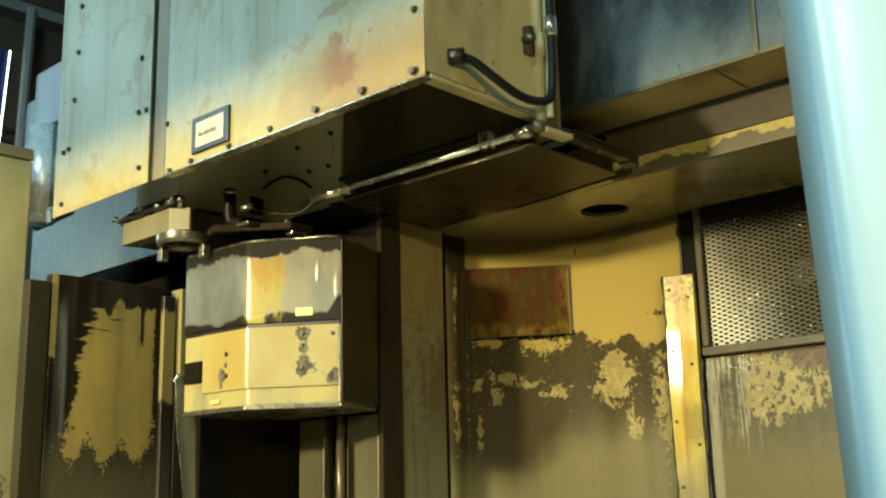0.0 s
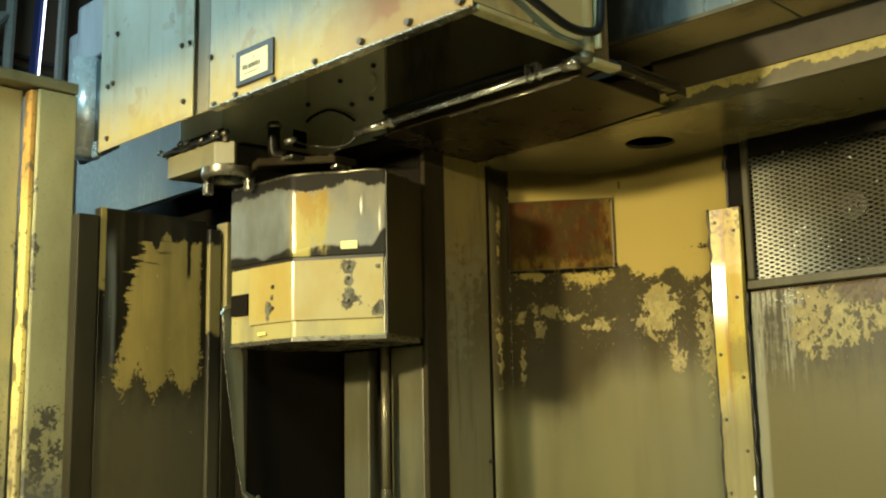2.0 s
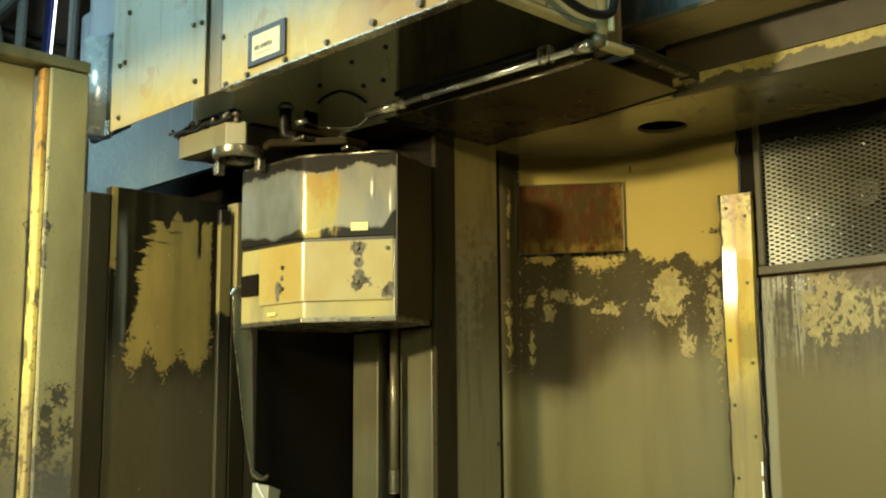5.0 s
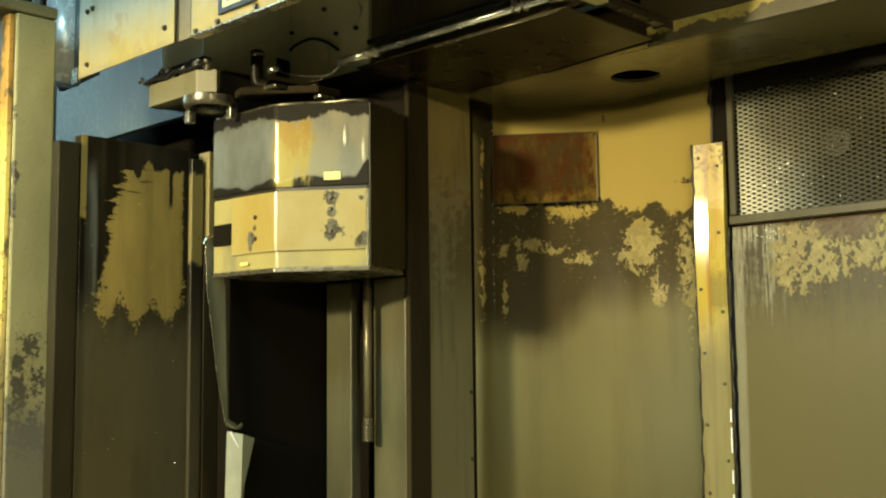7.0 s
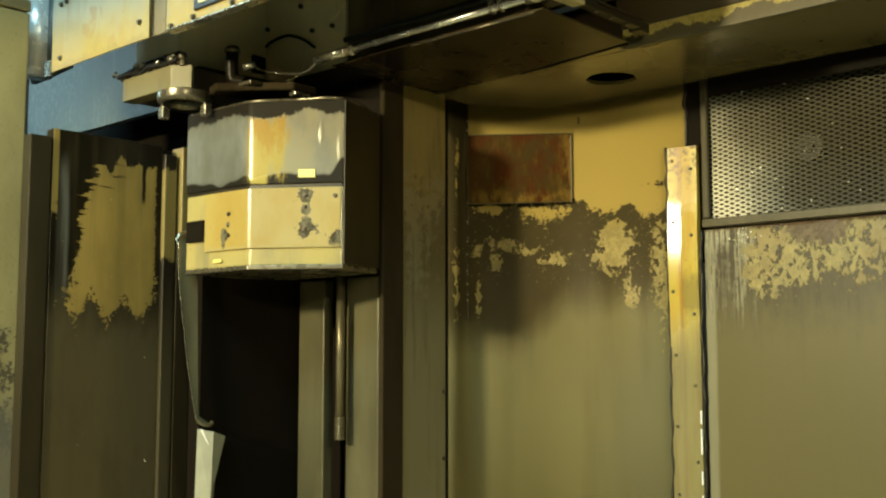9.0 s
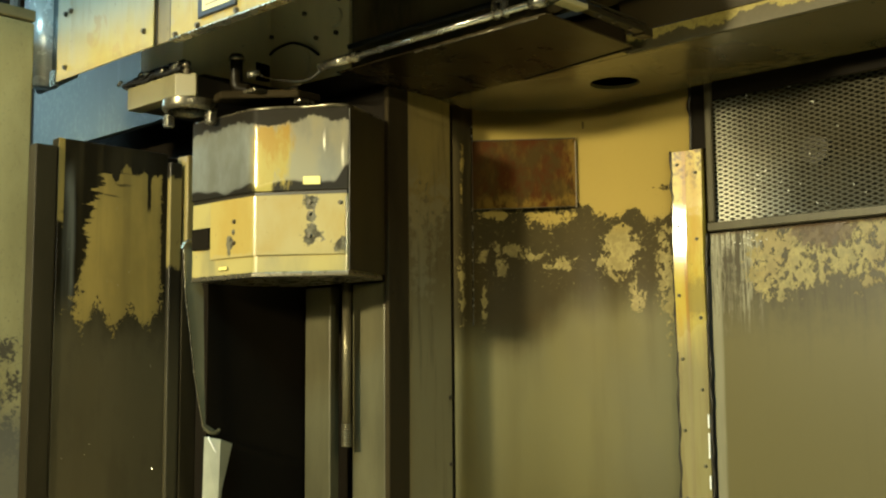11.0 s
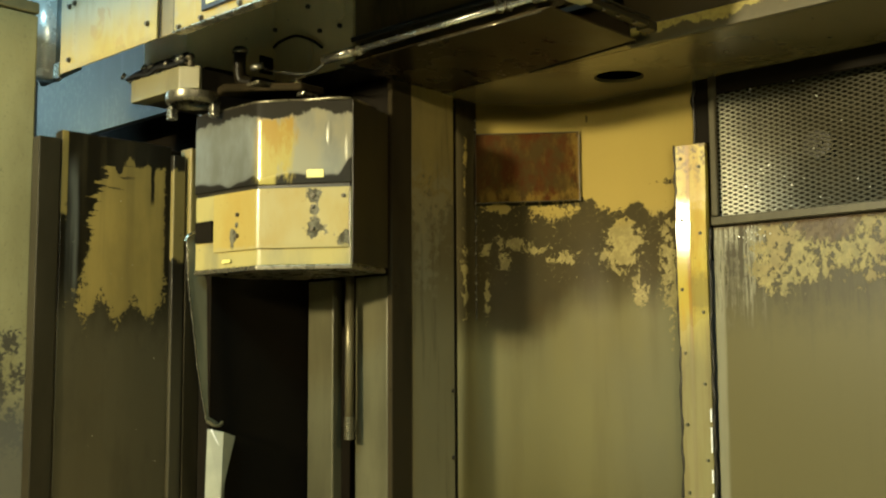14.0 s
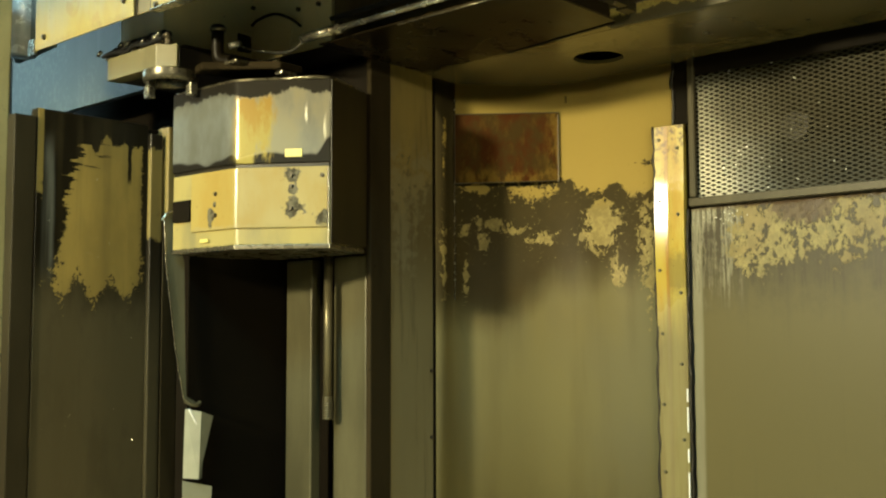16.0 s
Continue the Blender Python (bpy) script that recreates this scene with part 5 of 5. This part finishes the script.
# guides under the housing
# near-black sheets painted for the darkness above and behind the housing
solid("wall_above", box(-2.96, -2.335, 2.285, 2.30, 1.9, 2.60), BLACK, "near-black sheet for the darkness above the tool changer", "wall")
solid("wall_recess", box(-2.86, -2.34, 2.50, 2.53, BOTTOM, 2.45), BLACK, "near-black sheet for the dark recess behind the tool changer", "wall")
def guide(x0, x1, y0, y1, mat):
    g = thing("guide_post", "flat olive steel guide post under the housing", "post", ((x0 + x1) / 2, (y0 + y1) / 2, BOTTOM), "guide posts")
    part("post", box(x0, x1, y0, y1, BOTTOM, 1.848, 0.004), mat, g)


guide(-2.752, -2.628, 2.30, 2.34, OLIVE_PALE)
guide(-2.505, -2.360, 2.285, 2.32, OLIVE_PALE)
solid("wall_jamb", box(-2.345, -2.326, 2.270, 2.358, BOTTOM, 2.6, 0.004), MATT_BLACK, "dark oily steel jamb beside the housing", "jamb")
def piston():
    p = thing("piston_rod", "steel piston rod with a threaded end", "rod", (-2.55, 2.25, 1.345))
    part("shaft", rod((-2.482, 2.24, 1.40), (-2.482, 2.24, 1.85), 0.0135), FRAMEM, p, smooth=True)
    for i in range(10):
        part("thread", rod((-2.482, 2.24, 1.348 + i * 0.007), (-2.482, 2.24, 1.353 + i * 0.007), 0.0158), FRAMEM, p, smooth=True)


piston()

def bent_sheet():
    s = thing("bent_sheet", "torn bent strip of bare sheet metal", "sheet metal", (-2.80, 1.9, BOTTOM))
    part("blade", quad_wall([(-2.80, 1.857, 1.968), (-2.80, 1.885, 1.975), (-2.80, 1.932, 1.83), (-2.80, 1.9405, 1.545), (-2.80, 1.946, 1.42), (-2.80, 1.985, 1.398), (-2.80, 1.94, 1.398), (-2.80, 1.907, 1.545), (-2.80, 1.8646, 1.827)], (-0.0015, 0, 0)), BLADE, s)
    part("rolled_edge", hose([(-2.799, 1.857, 1.966), (-2.799, 1.8646, 1.827), (-2.799, 1.885, 1.69), (-2.799, 1.907, 1.545), (-2.799, 1.939, 1.400)], 0.0016, 8, 5), BARE, s, "bright bare rolled edge", True)
    bm = quad_wall([(-2.80, 1.944, 1.381), (-2.775, 1.985, 1.372), (-2.77, 1.975, 1.168), (-2.80, 1.939, 1.172)], (-0.0015, 0, 0))
    quad_wall([(-2.775, 1.985, 1.372), (-2.79, 2.040, 1.355), (-2.80, 2.012, 1.26), (-2.79, 2.000, 1.168), (-2.77, 1.975, 1.168)], (-0.0015, 0, 0), bm)
    part("flap", bm, TIN, s, "bright creased tin flap")
    part("flap", quad_wall([(-2.80, 1.938, 1.164), (-2.785, 2.035, 1.140), (-2.79, 2.03, 0.97), (-2.80, 1.94, 0.97)], (-0.0015, 0, 0)), TIN, s, "bright bent tin flap")
    part("crease", hose([(-2.7935, 1.9526, 1.3805), (-2.7845, 1.968, 1.345), (-2.780, 1.990, 1.300), (-2.7835, 2.004, 1.262)], 0.003, 8, 4), GLINT, s, "white bead painted for the glint on the flap's crease", True)
    part("curl", hose([(-2.80, 1.942, 1.41), (-2.79, 1.955, 1.395), (-2.785, 1.975, 1.392), (-2.79, 1.99, 1.40)], 0.006, 8), OLIVE_PALE, s)
    part("burr", hose([(-2.80, 1.850, 1.955), (-2.795, 1.862, 1.975), (-2.79, 1.885, 1.985)], 0.004, 6), BARE, s)


bent_sheet()
solid("wall_gap", box(-2.874, -2.869, 1.900, 1.954, BOTTOM, 1.978, 0.001), OILED, "oil-brown sheet behind the bent strip", "wall")
# near-black sheet added to shut the gap beside the housing
solid("wall_shield", box(-2.87, -2.81, 1.955, 2.50, BOTTOM, 2.30), BLACK, "near-black sheet added to close the dark gap beside the housing", "wall")

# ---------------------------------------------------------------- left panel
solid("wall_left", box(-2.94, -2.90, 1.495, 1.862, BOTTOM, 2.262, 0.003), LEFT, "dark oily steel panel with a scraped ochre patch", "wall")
solid("wall_left_edge", box(-2.94, -2.896, 1.425, 1.490, BOTTOM, 2.235, 0.003), oily_steel("brown_edge_steel", (0.029, 0.024, 0.013), 0.34, 0.0, off=36, spec=0.2), "dark brown oily steel edge panel", "wall")
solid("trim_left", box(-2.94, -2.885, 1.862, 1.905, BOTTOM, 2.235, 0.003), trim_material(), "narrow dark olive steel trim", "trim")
solid("trim_left", box(-2.93, -2.87, 1.915, 1.95, 1.98, 2.262, 0.003), worn_paint("ochre_trim", (0.20, 0.15, 0.05), amount=0.7, off=19), "narrow worn ochre steel trim", "trim")

# black sheet and walls added to keep gaps behind the left panel dark
solid("wall_left_return", box(-2.956, -2.944, 1.80, 2.299, BOTTOM, 2.26, 0.002), BLACK, "near-black sheet added to keep the gap behind the panel dark", "wall")
solid("wall_rear", box(-6.0, -2.34, 2.96, 3.0, 0.0, 3.5), BLACK, "black rear wall added to close the machine", "wall")
solid("wall_rear_end", box(-6.04, -6.0, 1.4, 3.0, 0.0, 3.5), BLACK, "black end wall added to close the machine", "wall")
solid("wall_inner", box(-6.0, -2.96, 2.30, 2.34, 0.0, 2.9), BLACK, "black inner wall added behind the panel", "wall")

# ---------------------------------------------------------------- door column at the side
def door_column():
    c = thing("door_column", "cream steel door column with chipped paint and worn edge", "column", (-3.2, 1.46, 0.62))
    part("post", box(-3.296, -3.162, 1.410, 1.540, 0.62, 2.672, 0.007), COLUMN, c)
    part("worn_edge", box(-3.216, -3.168, 1.388, 1.409, 0.62, 2.665, 0.005), EDGE, c, "orange worn edge")
    # darker than the column: grime, and the lintel's shade in its colour
    part("lintel", box(-3.296, -3.157, 1.206, 1.540, 2.675, 2.712, 0.005), worn_paint("dirty_shaded_lintel", (0.17, 0.145, 0.07), amount=0.8, scale=7, off=58), c, "grimy cream lintel with its shade painted in")
    part("door_leaf", box(-3.296, -3.220, 1.206, 1.386, 0.62, 2.672, 0.005), COLUMN, c, "chipped cream door leaf")


door_column()

# unseen bar on posts, added to cut the warm lamp off the upper cover
solid("door_header", box(-3.30, 1.20, -0.36, -0.28, 2.745, 3.10, 0.004), COLUMN, "unseen bar added to keep the warm lamp off the upper cover", "header")
solid("door_post", box(-3.295, -3.225, -0.355, -0.285, 0.0, 2.743, 0.004), COLUMN, "unseen post added to carry the lamp-blocking bar", "post")
solid("door_post", box(1.125, 1.195, -0.355, -0.285, 0.0, 2.743, 0.004), COLUMN, "unseen post added to carry the lamp-blocking bar", "post")
solid("machine_base", box(-3.2, 1.0, 0.80, 3.1, 0.0, 0.896, 0.01), OLIVE, "olive steel base of the machine", "base")

# sheet edge, rivets and white strips painted for glints on the walls
solid("trim_sheet_edge", rod((-2.334, 2.668, 1.72), (-2.334, 2.668, 2.40), 0.0022, 8), BARE, "bare bright sheet edge on the corner wall", "trim")
solid("trim_sheet_edge", rod((-2.331, 2.361, BOTTOM), (-2.331, 2.361, 2.38), 0.0016, 8), FRAMEM, "bare steel edge of the narrow wall panel", "trim")
solid("trim_joint", box(-2.340, -2.331, 2.5605, 2.570, BOTTOM, 2.44, 0.001), BLACK, "black open joint in the corner wall", "trim")
for z0, z1 in ((1.10, 1.19), (1.22, 1.26), (1.31, 1.385), (1.40, 1.44)):
    solid("trim_slit", box(-1.6255, -1.6205, 2.914, 2.9176, z0, z1, 0.001), GLINT, "white strip painted for the glint along the post joint", "trim")

# ---------------------------------------------------------------- near pillar and surroundings
def door_edge():
    p = thing("door_edge", "pale blue painted steel door edge, close by", "door", (-0.06, 0.24, 0.0))
    # leans two degrees, as the door hangs
    a, w = Vector((-0.0651, 0.2384, 1.597)), Vector((0.0266, 0.0242, 0))
    up = Vector((-0.0026, -0.0024, 0.1075)) / 0.1075
    d = Vector((-0.012, 0.013, 0))
    lo, hi = a - up * 1.597, a + up * 1.2
    bm = bmesh.new()
    n = Vector((w.y, -w.x, 0)).normalized()
    prof = [Vector(), w, w + d, d]
    for i in range(1, 12):
        prof.insert(i, w * (i / 12) + n * 0.0035 * (math.sin(math.pi * i / 12) ** 0.6))
    ring = [[bm.verts.new(q + o) for o in prof] for q in (lo, hi)]
    m = len(prof)
    bm.faces.new(ring[0]), bm.faces.new(ring[1])
    for i in range(m):
        bm.faces.new((ring[0][i], ring[0][(i + 1) % m], ring[1][(i + 1) % m], ring[1][i]))
    part("edge_post", bm, PILLAR, p, smooth=True)
    part("edge_seal", quad_wall([lo + w + d * 0.1, lo + w * 1.06 + d * 0.1, hi + w * 1.06 + d * 0.1, hi + w + d * 0.1], d * 0.8), RUBBER, p, "black rubber edge seal")


door_edge()

solid("floor", box(-9, 7, -7, 9, -0.05, 0.0), plain("grey_hall_floor", (0.16, 0.15, 0.13), 0.6, 0, 3), "grey concrete hall floor", "floor")
# unseen pan, raised and made pale to bounce light up inside
solid("floor_pan", box(-3.2, 1.0, 0.75, 3.1, 0.90, 0.958), plain("pale_bounce_steel", (0.55, 0.49, 0.30), 0.5, 0.0, 8), "unseen pale pan added to bounce light into the machine", "floor")
solid("hall_wall_back", box(-9, 7, 8.9, 9, 0, 8), HALL, "dark far hall wall", "wall")
solid("hall_wall_front", box(-9, 7, -7, -6.9, 0, 8), HALL, "dark far hall wall", "wall")
solid("hall_wall_side", box(-9, -8.9, -6.9, 8.9, 0, 8), HALL, "dark far hall wall", "wall")
solid("hall_wall_door", box(6.9, 7, -6.9, 8.9, 0, 8), HALL, "dark far hall wall", "wall")
solid("hall_roof", box(-9, 7, -7, 9, 8.0, 8.1), HALL, "dark hall roof", "ceiling")


def truss():
    t = thing("roof_truss", "grey steel roof truss on the far hall wall", "truss", (-8.8, 3.3, 4.0))
    g = plain("grey_truss_paint", (0.30, 0.30, 0.27), 0.5)
    d = plain("dark_pipe", (0.03, 0.028, 0.025), 0.5)
    X = -8.7
    for y0, z0, y1, z1 in TRUSS:
        part("member", rod((X, y0, z0), (X, y1, z1), 0.045, 8), g, t)
    for y0, z0, y1, z1 in PIPES:
        part("pipe", rod((X - 0.12, y0, z0), (X - 0.12, y1, z1), 0.022, 8), d, t)
    part("wall_rail", box(-8.9, X, 2.2, 5.2, 5.9, 6.0, 0.01), g, t)
    part("wall_rail", box(-8.9, X, 2.2, 5.2, 4.48, 4.55, 0.01), g, t)


TRUSS = ((3.30, 4.80, 3.56, 5.12), (3.595, 4.60, 3.625, 5.95), (3.38, 4.80, 3.44, 4.55), (3.30, 4.56, 4.25, 4.60), (4.05, 4.55, 4.08, 5.95))
PIPES = ((3.30, 4.86, 4.20, 4.81), (3.30, 4.76, 4.20, 4.69), (3.30, 4.63, 4.25, 4.64))
truss()


def tube_lamp():
    t = thing("strip_lamp", "lit bluish fluorescent strip lamp on the hall wall", "lamp", (-8.7, 3.87, 4.6))
    k = bpy.data.materials.new("lit_tube")
    k.use_nodes = True
    s = k.node_tree.nodes["Principled BSDF"]
    s.inputs["Emission Color"].default_value, s.inputs["Emission Strength"].default_value = (0.75, 0.88, 1.0, 1), 5.0
    s.inputs["Base Color"].default_value = (0.8, 0.8, 0.8, 1)
    lo, hi = Vector(TUBE[0]), Vector(TUBE[1])
    part("tube", rod(lo, hi, 0.007, 12), k, t)
    o = Vector((-0.04, -0.035, 0))
    part("housing", rod(lo + o, hi + o, 0.035, 4), plain("blue_lamp_housing", (0.02, 0.03, 0.16), 0.4), t)
    part("arm", rod(lo + o + Vector((0, 0, 0.1)), (-8.92, lo.y, lo.z + 0.1), 0.02, 8), plain("lamp_arm", (0.1, 0.1, 0.1), 0.5), t)


TUBE = ((-8.7, 3.866, 4.61), (-8.7, 3.91, 5.5))
tube_lamp()
